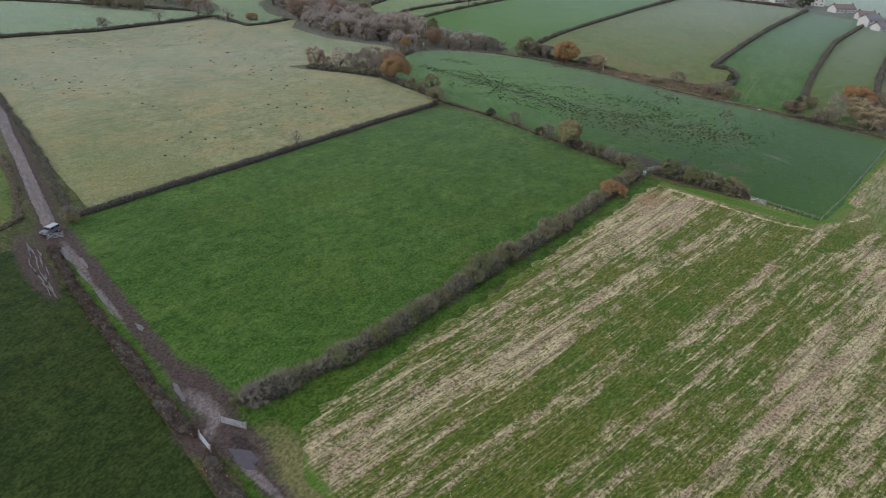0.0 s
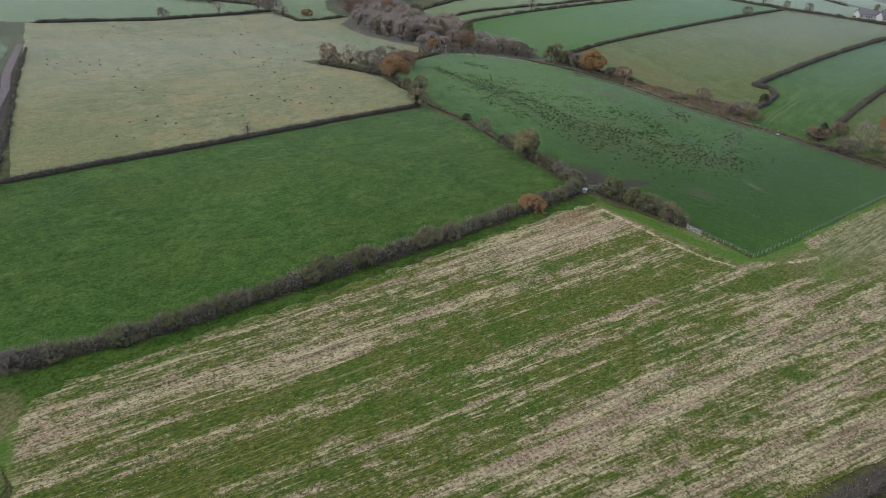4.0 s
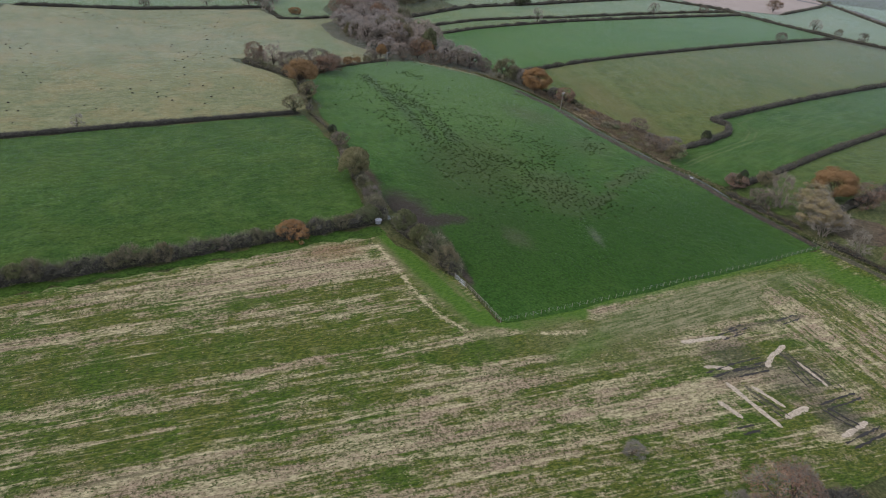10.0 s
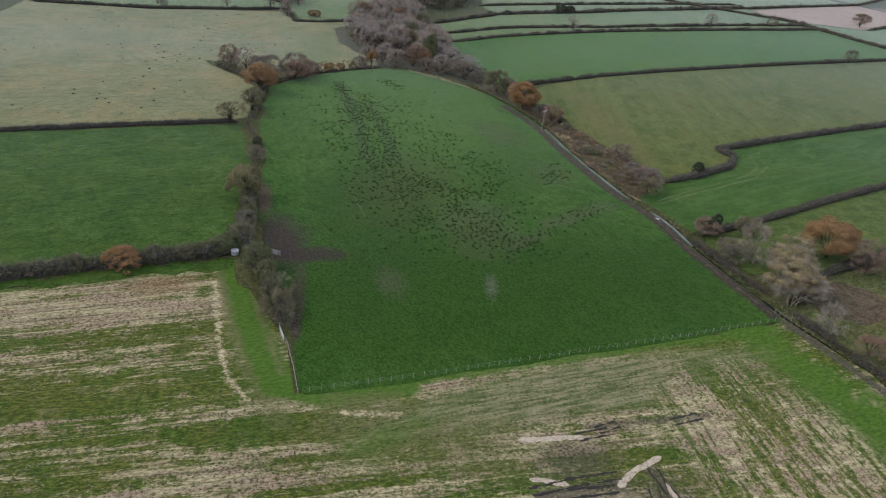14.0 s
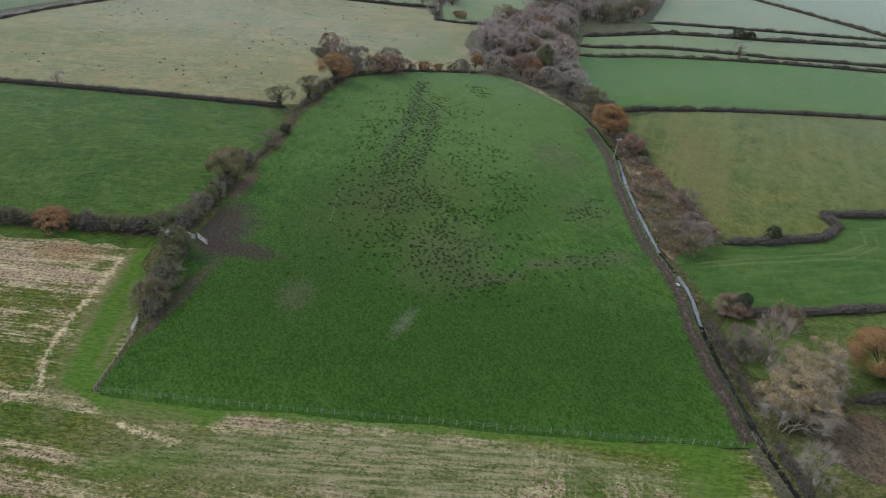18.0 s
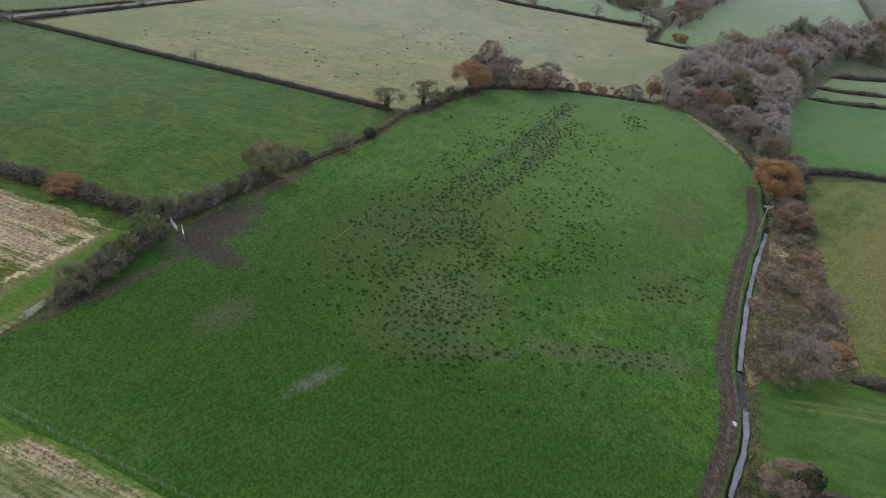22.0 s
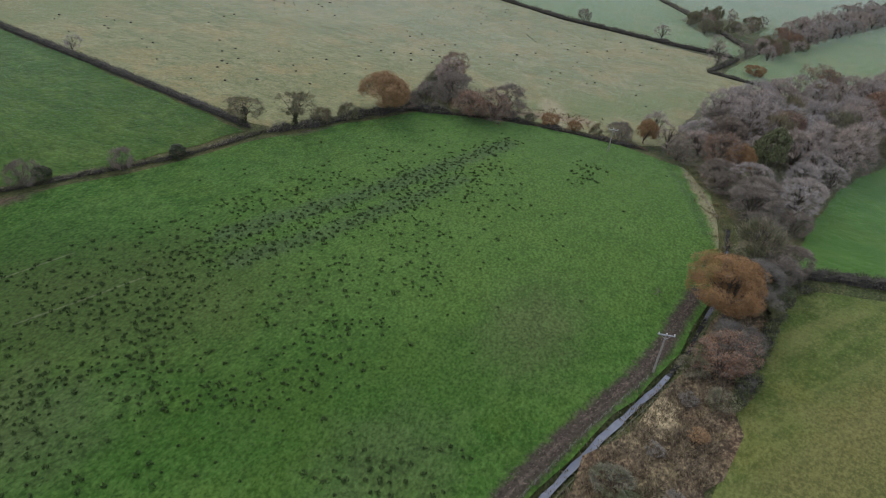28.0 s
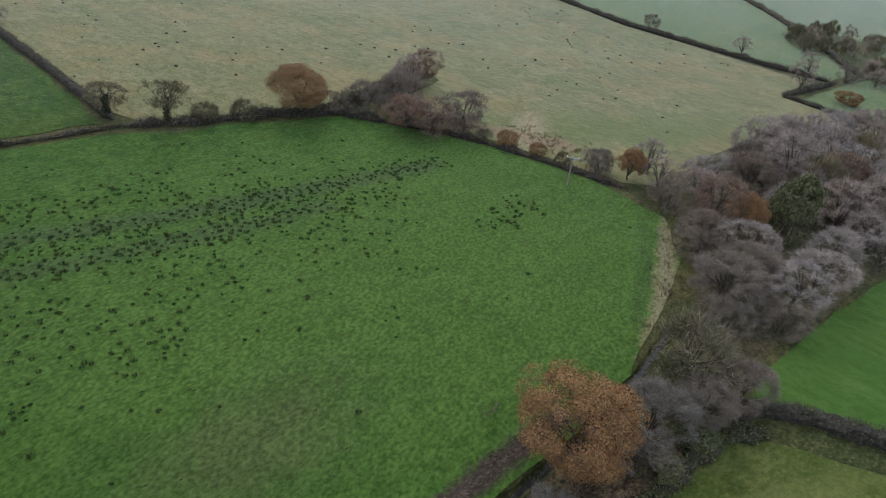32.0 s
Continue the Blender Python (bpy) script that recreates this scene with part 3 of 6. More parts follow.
M_TWIGDARK = twiggy("thorn_twigs", (0.135, 0.12, 0.102), (0.33, 0.295, 0.255), own=0.9, cool=(0.95, 1.0, 0.98))
M_TWIGPALE = twiggy("pale_twigs", (0.20, 0.17, 0.125), (0.44, 0.39, 0.31))
M_OAK = twiggy("brown_oak_leaves", (0.205, 0.116, 0.052), (0.43, 0.262, 0.122))
M_RED = twiggy("russet_leaves", (0.205, 0.118, 0.075), (0.335, 0.20, 0.125))
M_OLIVE = twiggy("olive_oak_leaves", (0.065, 0.072, 0.030), (0.40, 0.345, 0.17))
M_IVY = twiggy("dark_ivy_leaves", (0.022, 0.032, 0.013), (0.065, 0.082, 0.034), rough=0.55, spec=0.3)
M_WILLOW = twiggy("yellow_willow_leaves", (0.24, 0.18, 0.085), (0.45, 0.35, 0.185))
M_GORSE = twiggy("gorse_flowers", (0.14, 0.13, 0.03), (0.52, 0.38, 0.05))
M_RUSH = twiggy("rush_blades", (0.038, 0.064, 0.021), (0.102, 0.138, 0.048))
M_TUFT = twiggy("dead_grass_blades", (0.12, 0.095, 0.05), (0.34, 0.28, 0.16))
M_STUBBLEBIT = twiggy("broken_straw", (0.19, 0.155, 0.085), (0.50, 0.43, 0.28))
M_WEED = twiggy("weed_leaves", (0.045, 0.070, 0.016), (0.12, 0.15, 0.045))
M_GRASSTUFT = twiggy("grass_tuft_blades", (0.030, 0.068, 0.016), (0.072, 0.118, 0.030))
M_STRAW = plain("pale_straw", (0.43, 0.355, 0.265), 0.95, grain=2.4, vary=0.3, bump=0.8)
M_GALV = plain("galvanised_steel", (0.42, 0.44, 0.45), 0.45, 0.6, 8.0, 0.12, 0.1)
M_POST = plain("weathered_wood", (0.25, 0.225, 0.18), 0.9, grain=9.0)
M_POLE = plain("pole_wood", (0.27, 0.25, 0.21), 0.9, grain=6.0)
M_WIRE = plain("fence_wire", (0.30, 0.30, 0.30), 0.5, 0.7, 9.0, 0.1)
M_WHITE = plain("white_paint", (0.78, 0.78, 0.76), 0.5, grain=1.5, vary=0.06)
M_RENDER = plain("white_render_wall", (0.48, 0.48, 0.46), 0.9, grain=1.2, vary=0.1)
M_SLATE = plain("slate_roof", (0.13, 0.125, 0.13), 0.7, grain=2.0)
M_TILE = plain("brown_tile_roof", (0.15, 0.115, 0.10), 0.85, grain=2.0)
M_DARK = plain("dark_glass", (0.02, 0.024, 0.028), 0.12, grain=2.0, vary=0.1, bump=0.0, spec=0.6)
M_RUBBER = plain("black_rubber", (0.022, 0.022, 0.022), 0.85, grain=6.0)
M_CARGREY = plain("grey_car_paint", (0.16, 0.17, 0.18), 0.35, 0.3, 2.0, 0.08, 0.0)
M_SILVER = plain("silver_car_paint", (0.34, 0.36, 0.38), 0.35, 0.3, 2.0, 0.06, 0.0)
M_PLASTIC = plain("grey_plastic_tank", (0.42, 0.43, 0.44), 0.55, grain=3.0)
M_CLOD = twiggy("turned_clods", (0.055, 0.040, 0.034), (0.19, 0.145, 0.115))
M_HEAP = plain("fresh_earth", (0.035, 0.028, 0.024), 0.95, grain=5.0, vary=0.4, bump=0.6)
M_LAMP = plain("lamp_glass", (0.6, 0.6, 0.58), 0.2, grain=3.0, vary=0.05, bump=0.0)


# ---- the lie of the land ----


def land(x, y):
    """Height of the ground: level meadows, a slope beyond the ditch, a slight fall to the west."""
    d = max(0.0, y - 292)
    d = d * d / (d + 12)
    w = min(1.0, max(0.0, (-x - 230) / 130))
    w = w * w * (3 - 2 * w)
    return 12 * (1 - math.exp(-d / 130)) - 4.5 * w * math.exp(-d / 80)


def off_line(x, y, line):
    """Distance from a line of points."""
    best = 1e9
    for (ax, ay), (bx, by) in zip(line, line[1:]):
        ux, uy = bx - ax, by - ay
        s = min(1.0, max(0.0, ((x - ax) * ux + (y - ay) * uy) / (ux * ux + uy * uy)))
        best = min(best, math.hypot(x - ax - s * ux, y - ay - s * uy))
    return best


def ground_height(x, y):
    z = land(x, y)
    if -260 < x < 12 and 265 < y < 320:
        d = off_line(x, y, DITCH)
        w, deep = (1.2, 0.9) if x > -192 else (0.8, 0.6)
        if d < w:
            z -= deep * (1 - (d / w) ** 2) ** 0.6
    return z


def mesh_of(name, verts, faces, material):
    me = bpy.data.meshes.new(name)
    me.from_pydata(verts, [], faces)
    me.materials.append(material)
    return me


def part(name, mesh, parent=None, label=""):
    ob = new(name, mesh)
    if parent is not None:
        ob.parent = parent
    return tagged(ob, label)


def thing(name, label, category, group="", kind="", at=None):
    ob = new(name)
    if at is not None:
        ob.matrix_basis = at
    return tagged(ob, label, category, group, kind)


def on_land(x, y, rz=0.0, s=1.0, sz=None, dz=0.0):
    return pose(x, y, land(x, y) + dz, 0, 0, rz) @ Matrix.Diagonal((s, s, sz or s, 1))


def lines(*spans):
    """Grid lines from spans (start, end, step)."""
    out = []
    for a, b, s in spans:
        k = max(1, round((b - a) / s))
        out += [a + (b - a) * i / k for i in range(k)]
    return out + [spans[-1][1]]


gx = lines((-4000, -1000, 500), (-1000, -650, 50), (-650, -262, 8), (-262, 12, 2.5), (12, 100, 11), (100, 1000, 150), (1000, 4000, 600))
gy = lines((-4000, -400, 400), (-400, -60, 34), (-60, 264, 8), (264, 320, 0.45), (320, 900, 10), (900, 4000, 310))
gv = [(x, y, ground_height(x, y)) for y in gy for x in gx]
nx = len(gx)
gf = [(j * nx + i, j * nx + i + 1, (j + 1) * nx + i + 1, (j + 1) * nx + i) for j in range(len(gy) - 1) for i in range(nx - 1)]
gm = mesh_of("ground", gv, gf, M_GROUND)
gm.polygons.foreach_set("use_smooth", [True] * len(gf))
tagged(new("ground", gm), "rolling farmland ground with rough grass verges", "ground", kind="structure")


def inside(x, y, poly):
    hit = False
    for (ax, ay), (bx, by) in zip(poly, poly[1:] + poly[:1]):
        if (ay > y) != (by > y) and x < (bx - ax) * (y - ay) / (by - ay) + ax:
            hit = not hit
    return hit


def sheet(poly, cell, lift, ragged, seed):
    """A piece of land with a slightly uneven outline, following the ground."""
    from mathutils.geometry import delaunay_2d_cdt
    rng = random.Random(seed)
    rim = []
    for (ax, ay), (bx, by) in zip(poly, poly[1:] + poly[:1]):
        k = max(1, int(math.hypot(bx - ax, by - ay) / min(cell, 5)))
        for i in range(k):
            j = ragged if i else 0.3 * ragged
            rim.append((ax + (bx - ax) * i / k + rng.uniform(-j, j), ay + (by - ay) * i / k + rng.uniform(-j, j)))
    pts = [Vector(p) for p in rim]
    x0, x1 = min(p[0] for p in rim), max(p[0] for p in rim)
    y0, y1 = min(p[1] for p in rim), max(p[1] for p in rim)
    x = x0 + cell / 2
    while x < x1:
        y = y0 + cell / 2
        while y < y1:
            if inside(x, y, rim) and (cell < 2 or min(abs(x - p[0]) + abs(y - p[1]) for p in rim[::2]) > cell * 0.4):
                pts.append(Vector((x, y)))
            y += cell
        x += cell
    n = len(rim)
    vs, _, fs, *_ = delaunay_2d_cdt(pts, [], [list(range(n))], 1, 1e-4)
    return [(v.x, v.y, land(v.x, v.y) + lift) for v in vs], fs


def field(name, label, poly, material, cell=7.0, lift=0.10, ragged=0.5, category="field"):
    verts, faces = sheet(poly, cell, lift, ragged, len(name) + int(poly[0][0]))
    me = mesh_of(name, verts, faces, material)
    me.polygons.foreach_set("use_smooth", [True] * len(faces))
    return tagged(new(name, me), label, category, kind="structure")


ZIG = [(-134, 302), (-138, 312), (-141, 325), (-146, 339), (-154, 346), (-161, 344), (-167, 370), (-175, 405), (-189, 470), (-212, 588)]
R2 = [(-104, 304), (-108, 322), (-112, 336), (-120, 362), (-133, 410), (-146, 462), (-164, 575)]
R3 = [(-80, 322), (-86, 346), (-96, 380), (-104, 412), (-120, 480), (-136, 545)]
SHEEPN = [(-247, 303), (-256, 341), (-268, 412), (-285, 501), (-297, 562)]
FAR1 = [(-345, 286), (-352, 320), (-354, 360), (-358, 431), (-370, 523), (-378, 562)]
FAR2 = [(-368, 288), (-374, 330), (-367, 394), (-373, 450), (-384, 520), (-389, 552)]
FAR3 = [(-396, 292), (-413, 340), (-413, 400), (-428, 470), (-450, 549)]
FAR4 = [(-444, 335), (-442, 390), (-446, 441), (-464, 550)]
DIAG = [(-600, 400), (-575, 436), (-520, 466), (-458, 500), (-402, 552), (-338, 560), (-297, 568), (-270, 580), (-225, 592)]

field("field_stubble", "maize stubble field with straw rows and green weeds", [(-66, 38.6), (-70, 40.6), (-72.4, 44), (-73.6, 52), (-75.5, 67), (-81, 103), (-89, 150), (-94.5, 184), (-72, 192.8), (-60, 194.8), (-51.2, 195.5), (-54.4, 220), (-57.4, 243), (-61, 271), (-65.2, 301.2), (-56, 303.3), (-38, 306.3), (-20, 309.8), (8, 312.6), (4, 240), (2, 150), (2, 36)], M_STUB, 5, 0.10, 1.8)
field("field_ley", "even dark green grass field between two hedges", [(-158, 38.0), (-150, 35.2), (-140, 33.6), (-128, 32.4), (-107, 31.8), (-91, 31.4), (-80, 31.0), (-76, 31.2), (-77.4, 36), (-80, 39), (-82.4, 42), (-82, 60), (-86, 95), (-92, 135), (-100.5, 183.5), (-128, 184.5), (-160, 186.5), (-186.5, 183.5), (-185, 170), (-177, 130), (-169, 90), (-164, 60)], M_GREEN, 7, 0.10, 0.9)
field("field_pale", "pale tussocky winter pasture", [(-164, 46), (-167, 67), (-171, 90), (-179, 130), (-189.5, 178), (-194, 185), (-204, 186.5), (-230, 187.5), (-246, 179.5), (-262, 169), (-270, 167), (-269, 176), (-252, 186), (-243, 196), (-255, 209.5), (-264.5, 225), (-272, 239), (-279, 242), (-300, 237.5), (-325, 230.5), (-365, 229.5), (-386, 246.5), (-387, 238), (-379, 209), (-404, 200), (-396, 160), (-389, 130), (-392, 66), (-330, 61), (-275, 55.4), (-210, 49)], M_PALE, 9)
field("field_meadow", "wet green meadow with dark rush tussocks", [(-53, 196), (-60, 195.6), (-72, 195.4), (-98, 190.2), (-130, 189), (-160, 191), (-188, 189), (-232, 193), (-242, 202), (-256, 217), (-266, 236), (-268, 253), (-258, 265), (-243, 273.5), (-232, 279)] + [(x, y - 1.0) for x, y in reversed(DITCH) if -229 < x < -66] + [(-64.6, 300.6), (-59.8, 271), (-56.3, 243), (-53.2, 220), (-51.0, 197)], M_MEADOW, 6, 0.125)
field("field_scrub", "rough ground of dead bracken beside the ditch", [(-126, 297.4), (-136, 295.3), (-158, 293.2), (-171, 292.4), (-186, 292.2), (-197, 291.6), (-205, 289.8), (-214, 288.2), (-230, 290.5), (-224, 293.6), (-210, 296.5), (-190, 300.8), (-176, 305), (-158, 309.5), (-143, 313), (-138.5, 309), (-136, 304), (-131, 300)], M_SCRUB, 4, 0.13, 1.8)
field("field_sheep", "closely grazed yellow-green pasture", [(-140, 313.6), (-158, 309.6), (-176, 305), (-190, 300.6), (-210, 296.4), (-217.5, 295.8), (-222, 295.2), (-226, 294.9), (-229.5, 295.1), (-232.5, 296), (-235, 297.9), (-237, 300.6), (-238.8, 303.4), (-241, 306.5), (-246, 312), (-255, 341), (-267, 412), (-284, 501), (-296, 558), (-222, 588), (-211, 580), (-190, 470), (-176, 405), (-168, 370), (-162, 346), (-155, 347.5), (-146, 341), (-143, 325)], M_SHEEP, 9)
field("field_reseeded", "bright reseeded grass field with wheel marks", [(-106, 303), (-110, 301), (-118, 299.8), (-127, 297.6), (-131, 299), (-134, 304), (-137, 312), (-140, 325), (-145, 338), (-153, 344.5), (-161, 342), (-174, 405), (-188, 470), (-209, 575), (-167, 575), (-148, 462), (-134, 410), (-121, 362), (-113, 336), (-109, 322)], M_LUSH, 8)
field("field_paddock", "small green paddock behind the willows", [(-103, 305), (-100, 303), (-84, 305), (-80, 318), (-84, 335), (-95, 375), (-104, 412), (-122, 480), (-138, 545), (-162, 570), (-145, 462), (-132, 410), (-119, 362), (-111, 336), (-107, 322)], M_PADDOCK, 8)
field("field_corner", "rough pasture corner beyond the stream", [(-66, 306), (-40, 310), (10, 318), (60, 420), (-100, 480), (-102, 412), (-94, 378), (-84, 344), (-77, 320)], M_ROUGH, 8)
field("field_cereal", "dark green winter cereal field", [(-239, 291.6), (-246, 289.2), (-260, 286.8), (-295, 282.5), (-318, 283), (-343, 285), (-351, 320), (-352, 360), (-356, 431), (-368, 523), (-376, 558), (-300, 566), (-287, 501), (-270, 412), (-258, 341), (-248, 304)], M_CROP, 10)
field("field_lane_strip", "narrow green strip between two hedges", [(-347, 287), (-366, 289), (-372, 330), (-366, 394), (-371, 450), (-382, 520), (-386, 550), (-379, 558), (-371, 523), (-360, 431), (-355, 360), (-353, 320)], M_HAZEGREEN, 9)
field("field_far_a", "distant green pasture strip", [(-371, 290), (-394, 293), (-411, 340), (-411, 400), (-426, 470), (-446, 545), (-405, 550), (-392, 550), (-386, 520), (-375, 450), (-369, 394), (-376, 330)], M_HAZEGREEN, 10)
field("field_far_b", "distant green pasture with haze in its colour", [(-416, 340), (-442, 336), (-440, 390), (-444, 441), (-462, 545), (-456, 498), (-452, 548), (-430, 470), (-415, 400)], M_HAZEBLUE, 10)
field("field_far_c", "distant green ley with haze in its colour", [(-447, 338), (-540, 362), (-598, 396), (-575, 434), (-520, 464), (-466, 492), (-448, 441), (-445, 390)], M_HAZEBLUE, 12)
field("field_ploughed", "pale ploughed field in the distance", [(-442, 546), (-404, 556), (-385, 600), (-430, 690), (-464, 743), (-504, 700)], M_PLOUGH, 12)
field("field_far_d", "distant field beyond the lane, haze in its colour", [(-600, 404), (-577, 440), (-522, 470), (-462, 504), (-446, 544), (-508, 698), (-620, 860), (-760, 700), (-760, 420)], M_HAZEBLUE, 16)
field("field_far_e", "distant grass field beside the ploughed land", [(-400, 557), (-336, 564), (-296, 573), (-260, 592), (-268, 640), (-300, 720), (-420, 800), (-460, 746), (-428, 694), (-382, 600)], M_HAZEGREEN, 14)
field("field_far_f", "distant field beyond the houses", [(-255, 655), (-120, 600), (-60, 700), (-200, 900), (-400, 900), (-290, 730)], M_HAZEBLUE, 16)
field("field_north_a", "green pasture beyond the pale field", [(-394, 60), (-393, 130), (-400, 160), (-407, 184), (-414, 203), (-432, 200), (-470, 158), (-500, 118), (-540, 60), (-520, 0), (-420, 20)], M_HAZEGREEN, 12)
field("field_north_b", "pasture along the wood, haze in its colour", [(-382, 212), (-408, 208), (-434, 206), (-482, 208), (-560, 214), (-640, 216), (-700, 290), (-560, 306), (-500, 298), (-445, 254), (-412, 241), (-390, 243)], M_HAZEGREEN, 12)
field("field_north_c", "distant rough pasture", [(-505, 118), (-475, 158), (-470, 190), (-640, 196), (-760, 180), (-760, -20), (-540, 0), (-545, 60)], M_HAZEBLUE, 16)
field("field_thicket", "rough pale scrub patch beside the far hedge", [(-446, 168), (-438, 178), (-466, 192), (-502, 182), (-488, 148), (-462, 152)], M_ROUGH, 8, 0.14, 1.2)
field("field_west", "green field beside the muddy track", [(-166, 30), (-170, 34), (-200, 38), (-270, 45), (-330, 55), (-400, 50), (-420, -60), (-160, -60), (-160, 20)], M_PADDOCK, 10)
field("field_south", "dark green field south of the track hedge", [(-151, 30.6), (-128, 30.2), (-104, 29.4), (-83, 28.4), (-77, 28.2), (-68, 27.6), (-60, 27.2), (-20, 26), (40, 22), (40, -60), (-152, -60)], M_SOUTH, 8)
field("field_east", "green field behind the near hedge", [(8, 30), (8, 150), (9, 240), (12, 308), (160, 320), (160, 20)], M_GREEN, 12)

field("headland_strip", "lush green strip between hedge and stubble", [(-74.5, 31.2), (-78.6, 34.0), (-79.2, 38.5), (-77.6, 42), (-77.4, 57), (-78.6, 70), (-83, 95), (-88, 128), (-94.5, 163), (-98, 184), (-93.6, 185), (-90, 160), (-85, 128), (-79.6, 95), (-74.6, 68), (-71.8, 52), (-69, 43), (-62, 39), (-50, 37.4), (-50, 30), (-62, 30.4)], M_STRIP, 3, 0.13, 1.3)
# banks of the ditch, tracks, mud
TRACK_N = [(-158, 36.2), (-181, 39.4), (-211, 44), (-231, 46.6), (-250, 50), (-275, 51.6), (-340, 60)]
field("wood_floor", "leaf litter under the bare wood", [(-247, 276), (-258, 268), (-271, 254), (-276, 242), (-300, 236), (-325, 229), (-364, 229), (-386, 247), (-412, 247), (-442, 258), (-440, 290), (-395, 286), (-335, 282.5), (-290, 281.8), (-262, 285.6), (-244, 288.5), (-234, 291), (-222, 293), (-214, 290), (-216, 287), (-232, 282)], M_WOODFLOOR, 8, 0.13, 0.8, "wood floor")
field("gateway_hollow", "bare trodden hollow under the old willows", [(-73, 313), (-67, 311), (-60, 317), (-61, 327), (-71, 330), (-77, 324)], M_LITTER, 3.0, 0.14, 0.8, "mud")
field("lane_far", "pale country lane running past the houses", [(-760, 640), (-520, 690), (-420, 720), (-300, 660), (-230, 640), (-120, 560), (-118, 566), (-228, 646), (-298, 667), (-420, 728), (-522, 698), (-760, 648)], M_ROAD, 14, 0.16, 0.1, "lane")


def ribbon(path, half, lift, z_of=land, seed=0, step=1.5, wander=0.2):
    rng = random.Random(seed)
    verts, faces = [], []
    for (x, y), (tx, ty) in walk_line(path, step):
        a, b = half * rng.uniform(1 - wander, 1 + wander), half * rng.uniform(1 - wander, 1 + wander)
        verts += [(x - ty * a, y + tx * a, z_of(x, y) + lift), (x + ty * b, y - tx * b, z_of(x, y) + lift)]
    for i in range(len(verts) // 2 - 1):
        faces.append((2 * i, 2 * i + 1, 2 * i + 3, 2 * i + 2))
    return verts, faces


def walk_line(path, step):
    """Points about every step along a line, each with the line's direction."""
    out = []
    for (ax, ay), (bx, by) in zip(path, path[1:]):
        d = math.hypot(bx - ax, by - ay)
        k = max(1, round(d / step))
        for i in range(k):
            out.append(((ax + (bx - ax) * i / k, ay + (by - ay) * i / k), ((bx - ax) / d, (by - ay) / d)))
    out.append((path[-1], out[-1][1]))
    return out


def pool(name, label, x, y, length, width, rz, material, seed, lift=0.17):
    """Standing water with an uneven shore, longest along rz."""
    rng = random.Random(seed)
    ph = [rng.uniform(0, 6.28) for _ in range(4)]
    c, sn = math.cos(radians(rz)), math.sin(radians(rz))
    verts, n = [(x, y, land(x, y) + lift)], 40
    for i in range(n):
        a = 2 * math.pi * i / n
        r = 0.5 * (1 + 0.20 * math.sin(2 * a + ph[0]) + 0.16 * math.sin(3 * a + ph[1]) + 0.11 * math.sin(5 * a + ph[2]) + 0.07 * math.sin(9 * a + ph[3]))
        u, w = length * r * math.cos(a), width * r * math.sin(a)
        verts.append((x + u * c - w * sn, y + u * sn + w * c, land(x, y) + lift))
    faces = [(0, 1 + i, 1 + (i + 1) % n) for i in range(n)]
    tagged(new(name, mesh_of(name, verts, faces, material)), label, "puddle", kind="structure")


pool("puddle", "wide dark grey puddle in the muddy gateway", -69.0, 33.8, 5.4, 2.4, 18, M_PUDDLE, 5)
pool("puddle", "shallow pale puddle at the corner of the track", -88.0, 33.1, 4.6, 0.9, -6, M_SILT, 7)
for i, (x, y, length, width, rz) in enumerate(((-143.5, 34.6, 7.0, 1.2, -2), (-138.0, 36.2, 5.0, 0.8, -6), (-132.5, 34.2, 5.0, 0.7, -2), (-121.5, 34.0, 7.5, 0.7, 0), (-117.0, 33.6, 3.5, 0.5, 0), (-108.7, 35.6, 2.6, 0.9, 8))):
    pool("puddle", "long grey puddle beside the track hedge", x, y, length, width, rz, M_SILT, 30 + i)
pool_rng = random.Random(61)
for i in range(20):
    x = -151 + 22 * i / 19 + pool_rng.uniform(-1, 1)
    spread = 1.6 - 0.045 * (x + 149)
    pool("rut_puddle", "thin streak of water in a wheel rut", x, 29.4 - 0.08 * (x + 149) + pool_rng.uniform(-spread, spread), pool_rng.uniform(2.5, 5.5), pool_rng.uniform(0.2, 0.34), pool_rng.uniform(-12, 2), M_SILT, 70 + i)
for i, ((x, y), (tx, ty)) in enumerate(walk_line(TRACK_N[:5], 5.5)):
    if pool_rng.random() < 0.72:
        o = pool_rng.choice((-0.75, 0.75)) + pool_rng.uniform(-0.15, 0.15)
        pool("rut_puddle", "thin streak of water in a wheel rut", x - ty * o, y + tx * o, pool_rng.uniform(2.5, 5.0), pool_rng.uniform(0.3, 0.55), math.degrees(math.atan2(ty, tx)), M_SILT, 110 + i, 0.19)
v, f = ribbon(TRACK_N, 1.45, 0.15, seed=8, step=1.0, wander=0.12)
tagged(new("track_north", mesh_of("track_north", v, f, M_TRACK)), "wet pale farm track with muddy ruts", "track", kind="structure")


def lining(path, step=1.2):
    """The muddy sides and bed of the ditch, just above the ground sheet."""
    rng = random.Random(4)
    verts, faces = [], []
    ring = (-1.2, -0.9, -0.5, 0.0, 0.5, 0.9, 1.2)
    pts = walk_line(path, step)
    for (x, y), (tx, ty) in pts:
        for o in ring:
            k = (o if x > -192 else 0.66 * o) + rng.uniform(-0.1, 0.1)
            px, py = x - ty * k, y + tx * k
            verts.append((px, py, ground_height(px, py) + 0.07 + rng.uniform(0, 0.05)))
    m = len(ring)
    for i in range(len(pts) - 1):
        for j in range(m - 1):
            faces.append((i * m + j, i * m + j + 1, (i + 1) * m + j + 1, (i + 1) * m + j))
    return verts, faces


